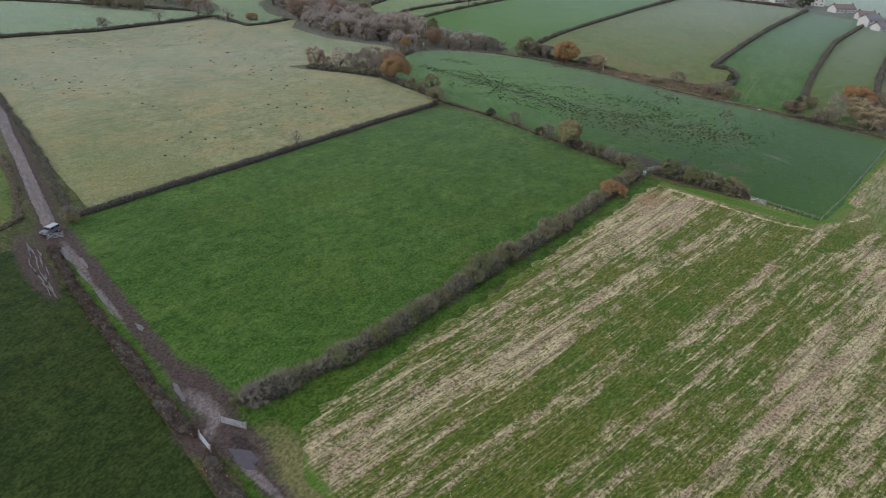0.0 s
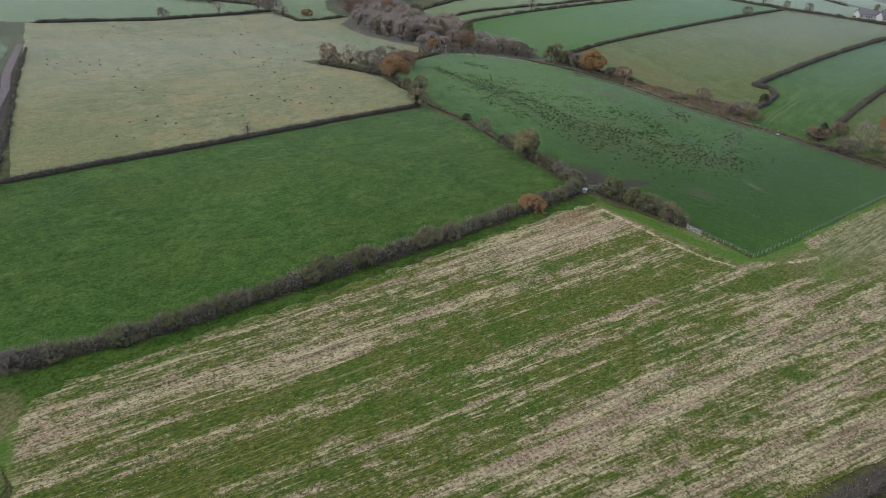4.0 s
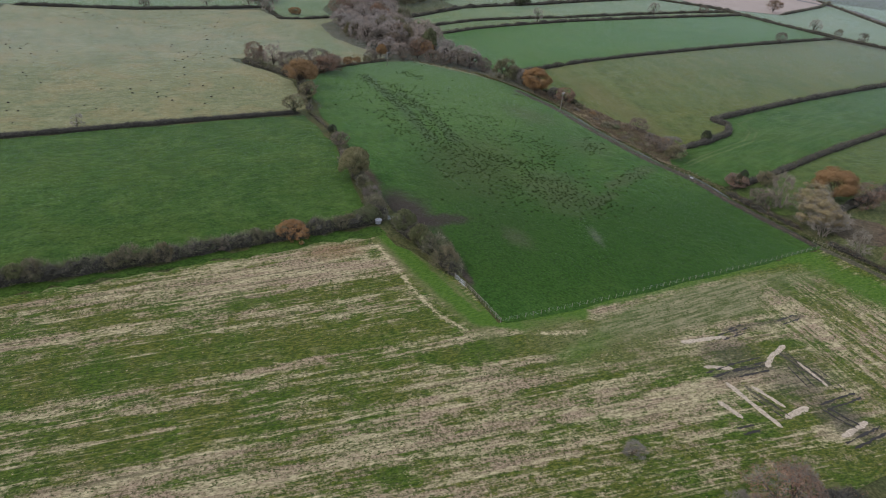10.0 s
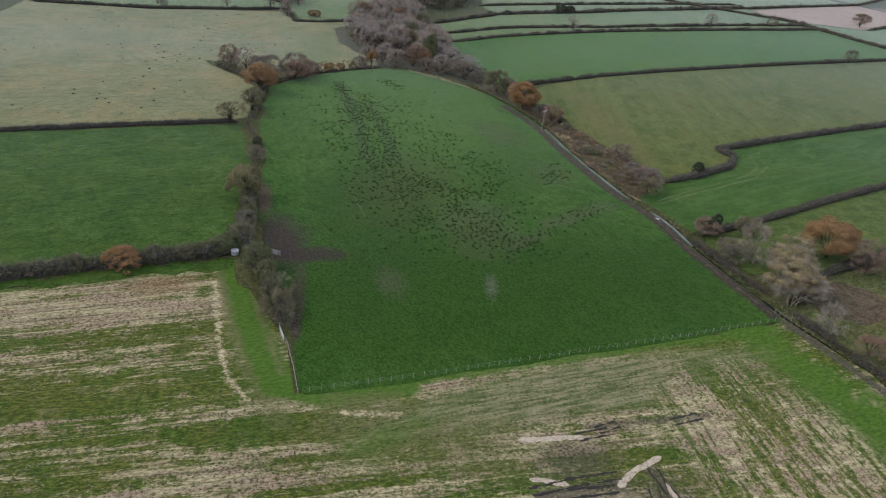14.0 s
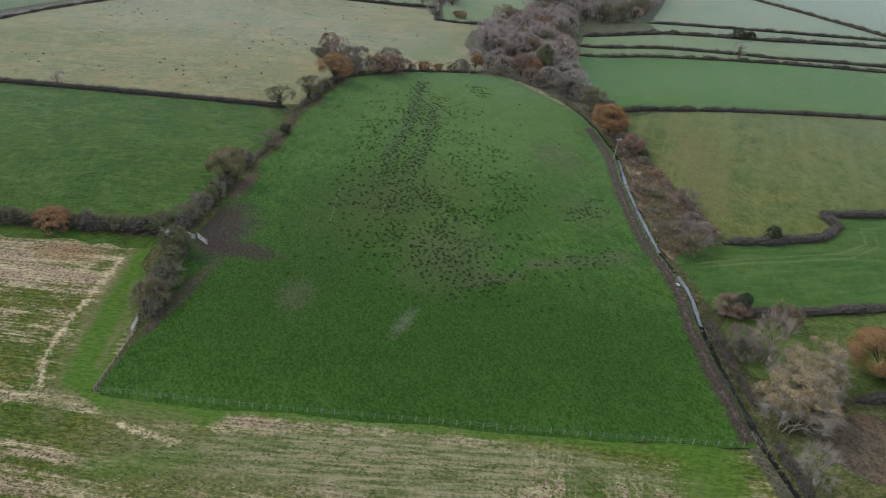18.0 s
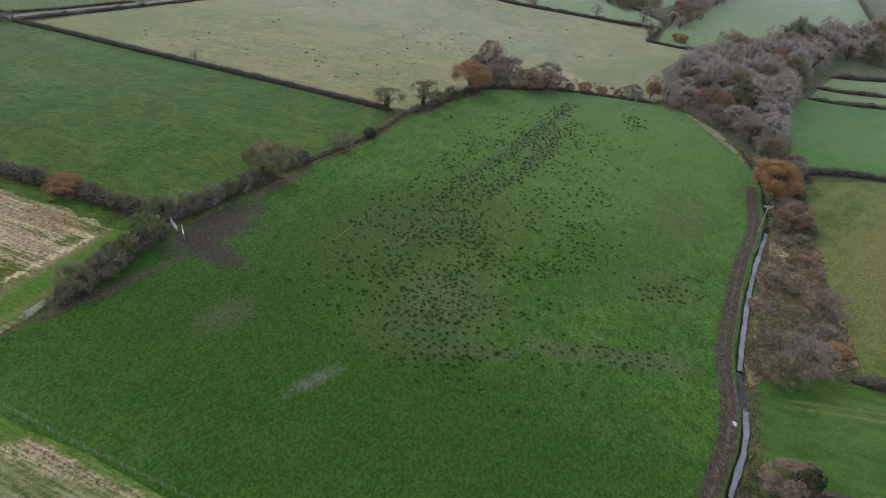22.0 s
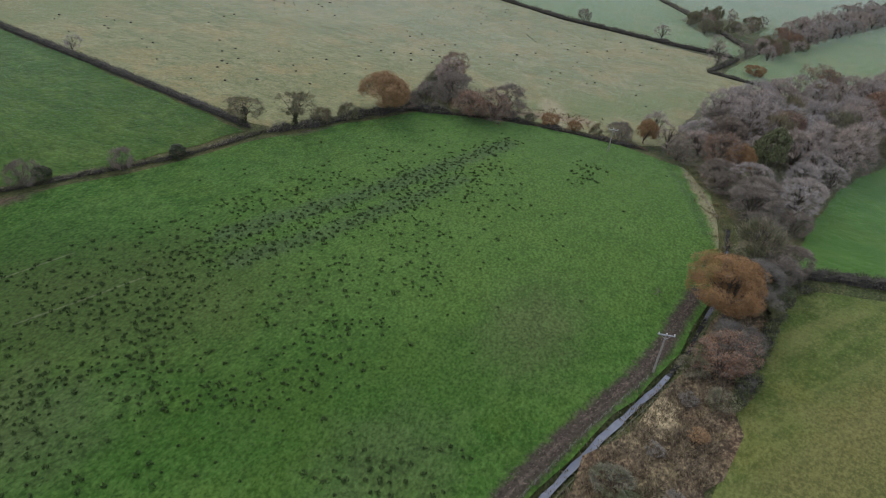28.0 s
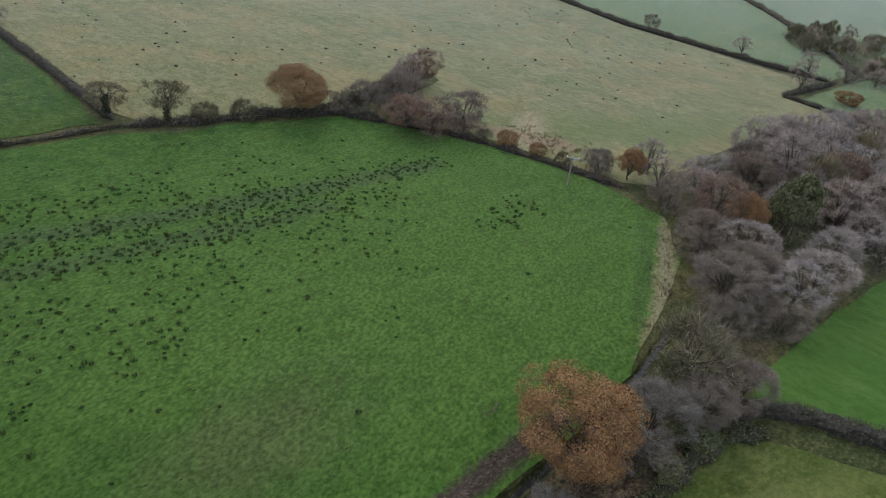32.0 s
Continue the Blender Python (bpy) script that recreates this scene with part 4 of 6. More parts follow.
v, f = lining(DITCH)
tagged(new("ditch_sides", mesh_of("ditch_sides", v, f, M_DITCHMUD)), "rough grassy sides of the field ditch", "ditch", kind="structure")
for i, (line, material, label) in enumerate((
    (DITCH[:9] + [(-99.5, 298.95)], M_DARKWATER, "black still water deep in the ditch"), ([(-99.5, 298.95)] + DITCH[9:13] + [(-119.5, 297.6)], M_WATER, "still grey water in the ditch"),
    ([(-119.5, 297.6), (-122, 296.9), (-130, 295)], M_DARKWATER, "black still water deep in the ditch"), (DITCH[14:20] + [(-190, 290.8)], M_WATER, "long reach of still grey ditch water"),
    ([(-190, 290.8)] + DITCH[20:], M_DARKWATER, "black still water under the trees"))):
    v, f = ribbon(line, 0.44 if material is M_WATER else 0.55 if i < 4 else 0.34, -0.34 if material is M_WATER else -0.6 if i < 4 else -0.36, seed=3 + i, step=2.2, wander=0.3)
    tagged(new("ditch_water", mesh_of("ditch_water", v, f, material)), label, "water", kind="structure")


# ---- hedges ----
def slivers(p, d, length, width, rng):
    """Thin tapering twigs: from points p along directions d."""
    n = len(p)
    side = np.cross(d, rng.normal(size=(n, 3)))
    side /= np.linalg.norm(side, axis=1, keepdims=True) + 1e-9
    w = (width * rng.uniform(0.6, 1.4, n))[:, None] / 2
    tip = p + d * length[:, None]
    v = np.empty((n * 3, 3))
    v[0::3], v[1::3], v[2::3] = p - side * w, p + side * w, tip
    return v, np.arange(n * 3).reshape(-1, 3)


def leaves(p, size, rng):
    """Small folded leaf sprays at points p."""
    n = len(p)
    a = rng.normal(size=(n, 3))
    a /= np.linalg.norm(a, axis=1, keepdims=True)
    b = np.cross(a, rng.normal(size=(n, 3)))
    b /= np.linalg.norm(b, axis=1, keepdims=True)
    s = (size * rng.uniform(0.6, 1.4, n))[:, None]
    v = np.empty((n * 4, 3))
    v[0::4], v[1::4], v[2::4], v[3::4] = p - a * s * 0.5, p + b * s * 0.32, p + a * s * 0.5, p - b * s * 0.32
    return v, np.arange(n * 4).reshape(-1, 4)


def joined(pieces):
    vs, fs, k = [], [], 0
    for v, f in pieces:
        vs += [tuple(q) for q in np.asarray(v).tolist()]
        fs += [tuple(i + k for i in q) for q in np.asarray(f).tolist()]
        k = len(vs)
    return vs, fs


def hedge(label, path, h, w, twig=M_HTWIG, dens=26, step=1.2, rough=0.25, tw=(0.35, 0.9), leaf=None, leaf_n=0, seed=1, width=0.06, gaps=0.0):
    rng = np.random.default_rng(seed)
    ring_o, ring_h = (-0.5, -0.54, -0.36, 0.0, 0.36, 0.54, 0.5), (-0.05, 0.5, 0.86, 0.95, 0.86, 0.5, -0.05)
    pts = walk_line(path, step)
    verts, faces = [], []
    tops = []
    for i, ((x, y), (tx, ty)) in enumerate(pts):
        g = 1 + rough * (1.5 * noise.noise(Vector((x * 0.16, y * 0.16, seed))) + 1.3 * noise.noise(Vector((x * 0.42, y * 0.42, seed + 3))))
        if gaps and noise.noise(Vector((x * 0.09, y * 0.09, seed + 7))) < -0.25:
            g *= 1 - gaps
        taper = (0.2, 0.6, 0.85, 1.0)[min(i, len(pts) - 1 - i, 3)]
        z0 = land(x, y)
        tops.append((x, y, z0, tx, ty, g * taper))
        for o, k in zip(ring_o, ring_h):
            r = 1 + rng.uniform(-rough, rough) * 0.7
            verts.append((x - ty * o * w * 0.8 * g * taper * r, y + tx * o * w * 0.8 * g * taper * r, z0 + k * h * 0.8 * g * taper * (r if k > 0 else 1)))
    m = len(ring_o)
    for i in range(len(pts) - 1):
        for j in range(m - 1):
            faces.append((i * m + j, i * m + j + 1, (i + 1) * m + j + 1, (i + 1) * m + j))
    faces += [tuple(range(m)), tuple(reversed(range((len(pts) - 1) * m, len(pts) * m)))]
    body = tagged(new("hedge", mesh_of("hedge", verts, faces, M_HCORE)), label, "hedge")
    tops = np.array(tops)
    n = int(len(pts) * step * dens * 2)
    k = rng.integers(0, len(tops), n)
    t = tops[k]
    ang = rng.uniform(-0.15, math.pi + 0.15, n)
    rad = rng.uniform(0.6, 1.0, n) * (1 + 0.25 * rng.normal(size=n).clip(-1, 1) * rough)
    across = np.cos(ang) * 0.52 * w * t[:, 5] * rad
    up = np.clip(np.sin(ang), 0, 1) ** 0.7 * 0.93 * h * t[:, 5] * rad
    along = rng.uniform(-0.6, 0.6, n) * step * 1.3
    p = np.stack([t[:, 0] - t[:, 4] * across + t[:, 3] * along, t[:, 1] + t[:, 3] * across + t[:, 4] * along, t[:, 2] + up], 1)
    d = np.stack([-t[:, 4] * np.cos(ang), t[:, 3] * np.cos(ang), np.sin(ang) * 0.9 + 0.25], 1) + rng.normal(size=(n, 3)) * 0.55
    d /= np.linalg.norm(d, axis=1, keepdims=True)
    # fewer low twigs, so the shade-coloured core shows at the foot
    keep = (up > 0.3 * h * t[:, 5]) | (rng.uniform(size=n) < 0.4)
    p, d, n = p[keep], d[keep], int(keep.sum())
    pv, pf = slivers(p, d, rng.uniform(tw[0], tw[1], n), width, rng)
    tagged(part("brushwood", mesh_of("brushwood", *joined([(pv, pf)]), twig), body), kind="stuff")
    if leaf is not None and leaf_n:
        n2 = int(len(pts) * step * leaf_n)
        k = rng.integers(0, n, n2)
        lv, lf = leaves(p[k] + rng.normal(size=(n2, 3)) * 0.22, np.full(n2, 0.30), rng)
        tagged(part("foliage", mesh_of("foliage", *joined([(lv, lf)]), leaf), body), kind="stuff")
    return body


hedge("tall untrimmed hedge, grey-brown with green bramble", [(-80.2, 38.6), (-79, 44), (-79.3, 57), (-80.5, 70), (-85, 94), (-90, 128), (-97, 164), (-101, 184)], 2.9, 3.4, M_HTALL, 95, 1.0, 0.34, (0.6, 1.6), M_HGREEN, 44, seed=2)
hedge("low trimmed dark brown hedge", [(-160.5, 42), (-166, 67), (-170, 89), (-177, 122), (-183, 150), (-189, 182)], 1.7, 2.0, M_HTWIG, 46, 1.0, 0.16, (0.3, 0.7), seed=3)
hedge("overgrown hedge with ivy and blackthorn", [(-101, 186), (-108, 186.5), (-120, 186.5), (-132, 187)], 2.6, 2.8, M_HTALL, 90, 1.0, 0.4, (0.6, 1.6), M_HGREEN, 20, seed=4, gaps=0.4)
hedge("low gappy hedge along the meadow", [(-134, 186.5), (-150, 187.5), (-168, 188.5), (-178, 187.5), (-190, 185.5)], 0.75, 1.1, M_HTALL, 40, 1.0, 0.5, (0.4, 1.0), M_HGREEN, 8, seed=5, gaps=0.7)
hedge("dense bushy hedge beside the green headland", [(-71, 194.6), (-80, 193), (-90, 190.5), (-99, 188)], 3.0, 3.2, M_HTALL, 100, 1.0, 0.4, (0.6, 1.5), M_HGREEN, 40, seed=6)
hedge("rough hedge along the meadow's north side", [(-190, 186), (-204, 188), (-218, 188.5), (-232, 190.5), (-240, 199)], 1.9, 2.4, M_HTALL, 60, 1.0, 0.45, (0.5, 1.3), M_HGREEN, 10, seed=7)
hedge("scrubby low hedge with bramble", [(-240, 199), (-253, 211), (-262, 226), (-270, 241)], 1.1, 1.8, M_HTWIG, 50, 1.0, 0.5, (0.4, 1.0), M_RED, 10, seed=8, gaps=0.5)
hedge("spur hedge into the pale field", [(-233, 190), (-248, 181), (-263, 172)], 2.4, 3.0, M_HTALL, 90, 1.0, 0.35, (0.6, 1.4), M_HGREEN, 14, seed=9)
hedge("dark brown hedge bank beside the track", [(-148, 33.2), (-128, 31.3), (-107, 30.6), (-91, 30.2), (-80, 29.8), (-77.4, 30.6)], 1.3, 2.1, M_HPURPLE, 80, 0.9, 0.5, (0.3, 0.8), M_RED, 5, seed=10, gaps=0.4)
hedge("dark brown hedge bank beyond the gate", [(-73, 30.4), (-68, 29), (-60, 28.6), (-40, 28), (0, 26.5)], 1.4, 2.2, M_HPURPLE, 55, 1.0, 0.35, (0.3, 0.8), M_RED, 6, seed=11)
hedge("grassy hedge bank at the track corner", [(-162, 26), (-166, 32), (-186, 36.5), (-212, 40)], 0.8, 1.8, M_TUFT, 40, 1.2, 0.3, (0.3, 0.7), seed=12)
hedge("ragged brown hedge along the track", [(-164, 42), (-182, 44.5), (-205, 48), (-232, 51), (-276, 55.5), (-330, 62)], 1.2, 1.8, M_HTWIG, 40, 1.3, 0.45, (0.4, 1.0), seed=13, gaps=0.6)
hedge("near dark hedge at the stubble's east side", [(5, 40), (5, 100), (5, 165), (5.5, 205), (6, 232)], 2.2, 3.2, M_HTWIG, 70, 1.1, 0.3, (0.4, 1.1), M_RED, 8, seed=14)
hedge("thick zigzag hedge round the grazed pasture", ZIG[1:], 2.2, 3.0, M_HTWIG, 40, 1.5, 0.22, (0.4, 0.9), seed=15)
hedge("thick trimmed hedge between two pastures", R2, 2.0, 2.8, M_HTWIG, 40, 1.5, 0.22, (0.4, 0.9), seed=16)
hedge("thick hedge behind the brown oak", R3, 2.2, 3.0, M_HTWIG, 40, 1.5, 0.25, (0.4, 0.9), seed=17)
hedge("dark bramble hedge at the cereal field's corner", [(-232, 291.5), (-238, 293.5), (-242, 297), (-247, 305), (-253, 328)], 1.8, 2.4, M_HTWIG, 90, 1.0, 0.32, (0.4, 1.0), M_HGREEN, 14, seed=18)
hedge("low green bramble along the pasture's edge", [(-190, 300.8), (-196, 299.9), (-210, 297.3), (-222, 295.0), (-230, 294.4), (-235.4, 296.4)], 1.2, 2.3, M_HGREEN, 60, 0.8, 0.5, (0.3, 0.7), M_HGREEN, 150, seed=61)
hedge("dark trimmed hedge beside the cereal field", [(-253, 328)] + SHEEPN[1:], 1.9, 2.6, M_HTWIG, 45, 1.3, 0.22, (0.4, 0.9), seed=19)
# lighter tall-hedge twigs here, haze put into the far hedges' colour
for i, (line, h, w) in enumerate(((FAR1, 1.9, 3.0), (FAR2, 1.9, 3.0), (FAR3, 2.6, 3.6), (FAR4, 1.8, 2.6), (DIAG, 2.3, 3.4))):
    hedge("distant dark hedge line", line, h, w, M_HTALL, 14, 2.5, 0.35, (0.5, 1.3), seed=20 + i, width=0.12)
hedge("distant dark hedge beyond the pale field", [(-391, 70), (-391, 129), (-398, 156), (-405, 183), (-413, 204)], 2.0, 2.6, M_HTWIG, 26, 2.0, 0.25, (0.4, 1.0), seed=30, width=0.1)
hedge("low hedge round the field's jutting corner", [(-413, 205), (-378, 208), (-380, 222), (-388, 243)], 1.5, 2.2, M_HTWIG, 30, 1.5, 0.35, (0.4, 1.0), seed=31, width=0.1)
# these lines get the same lighter twigs in place of haze
for i, line in enumerate(([(-434, 203), (-470, 160), (-500, 118), (-545, 40)], [(-640, 198), (-700, 190), (-760, 186)], [(-448, 546), (-506, 700), (-620, 860)], [(-383, 602), (-428, 692), (-464, 746)], [(-262, 596), (-270, 640), (-300, 700)], [(-540, 362), (-598, 398)], [(-640, 218), (-700, 292), (-560, 308)], [(-470, 735), (-420, 712), (-300, 655)])):
    hedge("faint far hedge line", line, 2.0, 3.0, M_HTALL, 9, 3.0, 0.3, (0.5, 1.2), seed=40 + i, width=0.14)
for i, (line, h, w) in enumerate(([[(-66, 304.5), (-56, 306), (-44, 308), (-30, 311.5)], 1.2, 2.0], [[(-75, 303.5), (-88, 301.5), (-102, 300)], 1.1, 1.8])):
    hedge("dark bramble along the ditch's far bank", line, h, w, M_HTWIG, 60, 1.0, 0.5, (0.4, 1.1), M_RED, 8, seed=50 + i)


# ---- trees and bushes ----
def tube(a, b, ra, rb, sides):
    a, b = np.array(a), np.array(b)
    d = b - a
    d = d / (np.linalg.norm(d) + 1e-9)
    u = np.cross(d, (0.31, 0.17, 0.93) if abs(d[2]) < 0.9 else (1, 0, 0))
    u /= np.linalg.norm(u)
    w = np.cross(d, u)
    ang = np.arange(sides) * 2 * math.pi / sides
    ring = np.cos(ang)[:, None] * u + np.sin(ang)[:, None] * w
    v = np.concatenate([a + ring * ra, b + ring * rb])
    f = [(i, (i + 1) % sides, sides + (i + 1) % sides, sides + i) for i in range(sides)]
    return v, f


def skeleton_of(rng, h, r, bole, limbs, subs, tips, flat=1.0, stems=1, knob=0.0):
    """Limbs of a tree inside an uneven crown: wood pieces, and the tips with their outward ways."""
    wood, ends = [], []
    cz = h * (bole + (1 - bole) * 0.48)
    rz = (h - h * bole) * 0.52 * flat
    lump = [(rng.normal(size=3), rng.uniform(0.15, 0.35)) for _ in range(6)]

    def reach(d):
        k = 1.05
        for q, s in lump:
            k += s * max(0.0, float(np.dot(d, q / np.linalg.norm(q)))) ** 3 - s * 0.22
        return np.array([d[0] * r * k, d[1] * r * k, d[2] * rz * k])

    top = np.array([rng.uniform(-0.05, 0.05) * h, rng.uniform(-0.05, 0.05) * h, h * bole])
    r0 = 0.028 * h
    if stems == 1:
        mid = top * 0.5 + rng.normal(size=3) * 0.015 * h
        wood += [(np.array([0, 0, -0.15]), mid, r0 * 1.25, r0, 7), (mid, top, r0, r0 * 0.8, 7)]
    for i in range(limbs):
        az = 2 * math.pi * (i + rng.uniform(-0.3, 0.3)) / limbs
        el = rng.uniform(-0.6, 0.75) if i % 3 else rng.uniform(0.7, 1.4)
        d = np.array([math.cos(az) * math.cos(el), math.sin(az) * math.cos(el), math.sin(el)])
        grow = rng.uniform(1 - knob, 1 + 0.35 * knob) if knob else 1.0
        base = top if stems == 1 else np.array([rng.uniform(-0.25, 0.25) * r, rng.uniform(-0.25, 0.25) * r, -0.1])
        start = base - (np.array([0, 0, rng.uniform(0, 0.25) * h * bole]) if stems == 1 else 0)
        end = np.array([0, 0, cz]) + reach(d) * 0.55 * grow
        bend = (start + end) / 2 + np.array([0, 0, 0.05 * h]) + rng.normal(size=3) * 0.03 * h
        wood += [(start, bend, r0 * 0.5, r0 * 0.36, 5), (bend, end, r0 * 0.36, r0 * 0.24, 5)]
        for j in range(subs):
            d2 = d + rng.normal(size=3) * (0.55 - 0.5 * knob)
            d2 /= np.linalg.norm(d2)
            if d2[2] < -0.75:
                d2[2] = -0.75
            e2 = np.array([0, 0, cz]) + reach(d2) * rng.uniform(0.72, 0.92) * grow
            wood.append((end if j % 2 else bend, e2, r0 * 0.2, r0 * 0.09, 4))
            for k in range(tips):
                d3 = d2 + rng.normal(size=3) * 0.28
                d3 /= np.linalg.norm(d3)
                e3 = np.array([0, 0, cz]) + reach(d3) * rng.uniform(0.85, 1.03) * grow
                e3[2] = max(e3[2], 0.15)
                wood.append((e2, e3, r0 * 0.085, r0 * 0.03, 3))
                ends.append((e3, d3, e2))
    return wood, ends


def crown_twigs(ends, rng, count, length, width, droop=0.0, cone=0.6, back=0.7):
    e = np.array([a for a, _, _ in ends])
    d = np.array([b for _, b, _ in ends])
    o = np.array([c for _, _, c in ends])
    k = np.repeat(np.arange(len(e)), count)
    s = rng.uniform(-0.1, back, len(k))[:, None]
    p = e[k] + (o[k] - e[k]) * s + rng.normal(size=(len(k), 3)) * 0.2
    spray = rng.normal(size=(len(e), 3)) * 0.5
    q = d[k] * 0.7 + spray[k] + rng.normal(size=(len(k), 3)) * cone + np.array([0, 0, 0.35 - droop])
    q /= np.linalg.norm(q, axis=1, keepdims=True)
    return slivers(p, q, length * rng.uniform(0.4, 1.35, len(k)), width, rng)


def leaf_lobes(ends, rng, count, size, lobe):
    """Leaves over rounded lobes at the ends of the boughs, facing outwards."""
    e = np.array([a for a, _, _ in ends])
    d = np.array([b for _, b, _ in ends])
    k = np.repeat(np.arange(len(e)), count)
    n = len(k)
    r = lobe * rng.uniform(0.75, 1.3, len(e))
    q = rng.normal(size=(n, 3)) + d[k] * 0.9 + np.array([0, 0, 0.25])
    q /= np.linalg.norm(q, axis=1, keepdims=True)
    rad = r[k] * (1 - np.abs(rng.normal(size=n)) * 0.16)
    p = e[k] - d[k] * (r[k] * 0.55)[:, None] + q * rad[:, None] * np.array([1.15, 1.15, 0.85])
    p[:, 2] = np.maximum(p[:, 2], 0.06)
    nn = q + rng.normal(size=(n, 3)) * 0.32
    a = np.cross(nn, rng.normal(size=(n, 3)))
    a /= np.linalg.norm(a, axis=1, keepdims=True) + 1e-9
    b = np.cross(nn / np.linalg.norm(nn, axis=1, keepdims=True), a)
    s = (size * rng.uniform(0.6, 1.4, n))[:, None]
    v = np.empty((n * 4, 3))
    v[0::4], v[1::4], v[2::4], v[3::4] = p - a * s * 0.55, p + b * s * 0.38, p + a * s * 0.55, p - b * s * 0.38
    return v, np.arange(n * 4).reshape(-1, 4)


def tree(name, label, category, seed, h, r, bole, limbs=7, subs=5, tips=4, flat=1.0, stems=1, bark=M_BARK, twig=None, twigs=0, tlen=1.0, twid=0.06, droop=0.0, cone=0.6, leaf=None, nleaf=0, lsize=0.28, spread=0.4, ivy=0, knob=0.0):
    """A first tree of a kind, well below nothing: its copies are planted later."""
    rng = np.random.default_rng(seed)
    wood, ends = skeleton_of(rng, h, r, bole, limbs, subs, tips, flat, stems, knob)
    ob = thing(name, label, category)
    part("trunk", mesh_of("trunk", *joined([tube(*w) for w in wood]), bark), ob)
    if twigs:
        part("twig_crown", mesh_of("twig_crown", *joined([crown_twigs(ends, rng, twigs, tlen, twid, droop, cone)]), twig), ob)
    if nleaf:
        part("crown", mesh_of("crown", *joined([leaf_lobes(ends, rng, nleaf, lsize, spread * 1.9 * (1 if h > 7 else 0.75))]), leaf), ob)
    if ivy:
        n = ivy
        t = rng.uniform(0, 1, n)
        a = rng.uniform(0, 2 * math.pi, n)
        rr = h * 0.06 * (1.2 - 0.5 * t) + rng.normal(size=n) * 0.18
        p = np.stack([np.cos(a) * rr, np.sin(a) * rr, t * h * 0.62], 1)
        part("ivy", mesh_of("ivy", *joined([leaves(p, np.full(n, 0.35), rng)]), M_IVY), ob, "dark green ivy on the trunk")
    return ob


FIRST = {}
for i in range(3):
    FIRST["oak", i] = tree("oak_tree", "spreading oak with brown autumn leaves", "tree", 100 + i, 10, 5.4, 0.13, 12, 5, 3, 1.08, twig=M_TWIGDARK, twigs=10, tlen=0.6, twid=0.04, leaf=M_OAK, nleaf=290, lsize=0.135, spread=0.66, knob=0.18)
for i in range(2):
    FIRST["russet", i] = tree("russet_tree", "rounded tree with thin russet leaves", "tree", 110 + i, 10, 5.2, 0.08, 9, 5, 3, 1.08, twig=M_TWIGDARK, twigs=44, tlen=0.75, twid=0.045, cone=0.8, leaf=M_RED, nleaf=40, lsize=0.2, spread=0.6)
for i in range(2):
    FIRST["olive", i] = tree("oak_tree", "broad oak with olive-brown leaves and ivy", "tree", 120 + i, 10, 5.4, 0.14, 12, 5, 3, 1.05, twig=M_TWIGDARK, twigs=2, tlen=0.5, leaf=M_OLIVE, nleaf=230, lsize=0.2, spread=0.62, ivy=500, knob=0.2)
for i in range(4):
    FIRST["bare", i] = tree("bare_tree", "leafless grey-brown tree with fine twigs", "tree", 130 + i, 10, 4.6, 0.1, 9, 4, 3, 1.08, twig=M_TWIG, twigs=64, tlen=0.85, twid=0.045, cone=0.75)
for i in range(2):
    FIRST["near", i] = tree("bare_tree", "leafless dark grey-brown tree with dense fine twigs", "tree", 135 + i, 10, 4.6, 0.08, 9, 5, 3, 1.1, twig=M_TWIGDARK, twigs=150, tlen=0.8, twid=0.032, cone=0.75)
for i in range(2):
    FIRST["thin", i] = tree("bare_tree", "open leafless tree with visible limbs", "tree", 140 + i, 10, 4.6, 0.12, 8, 4, 3, 1.05, twig=M_TWIG, twigs=24, tlen=1.0, twid=0.05, cone=0.5)
for i in range(2):
    FIRST["ivy", i] = tree("ivy_tree", "bare hedgerow tree with dark ivy on its trunk", "tree", 150 + i, 10, 4.4, 0.26, 8, 5, 4, 1.05, twig=M_HTALL, twigs=22, tlen=0.9, leaf=M_OLIVE, nleaf=5, lsize=0.3, ivy=900)
for i in range(2):
    FIRST["willow", i] = tree("willow_tree", "willow with pale drooping twigs and yellow leaves", "tree", 160 + i, 10, 5.4, 0.12, 9, 4, 2, 1.1, bark=M_BARKPALE, twig=M_TWIGPALE, twigs=34, tlen=2.4, twid=0.055, droop=0.7, cone=0.26, leaf=M_WILLOW, nleaf=260, lsize=0.2, spread=0.6)
for i in range(2):
    FIRST["white", i] = tree("bare_willow", "leafless willow with pale whitish branches", "tree", 165 + i, 10, 4.6, 0.06, 9, 3, 2, 1.1, stems=3, bark=M_BARKPALE, twig=M_TWIGPALE, twigs=40, tlen=2.2, twid=0.05, droop=-0.1, cone=0.22)
for i in range(3):
    FIRST["shrub", i] = tree("bare_shrub", "leafless grey-brown thorn bush", "bush", 170 + i, 5, 3.6, 0.05, 9, 4, 3, 1.15, stems=3, twig=M_TWIGDARK, twigs=60, tlen=0.55, twid=0.036, cone=0.75)
for i in range(2):
    FIRST["green", i] = tree("evergreen_bush", "dense dark green ivy-clad bush", "bush", 180 + i, 5, 3.2, 0.05, 9, 5, 4, 1.15, stems=3, twig=M_HTALL, twigs=6, tlen=0.7, leaf=M_HGREEN, nleaf=36, lsize=0.22, spread=0.42)
for i in range(2):
    FIRST["dark", i] = tree("holly_tree", "dark evergreen holly with dense leaves", "tree", 185 + i, 6, 3.0, 0.05, 8, 5, 4, 1.1, leaf=M_IVY, nleaf=40, lsize=0.26, spread=0.38)
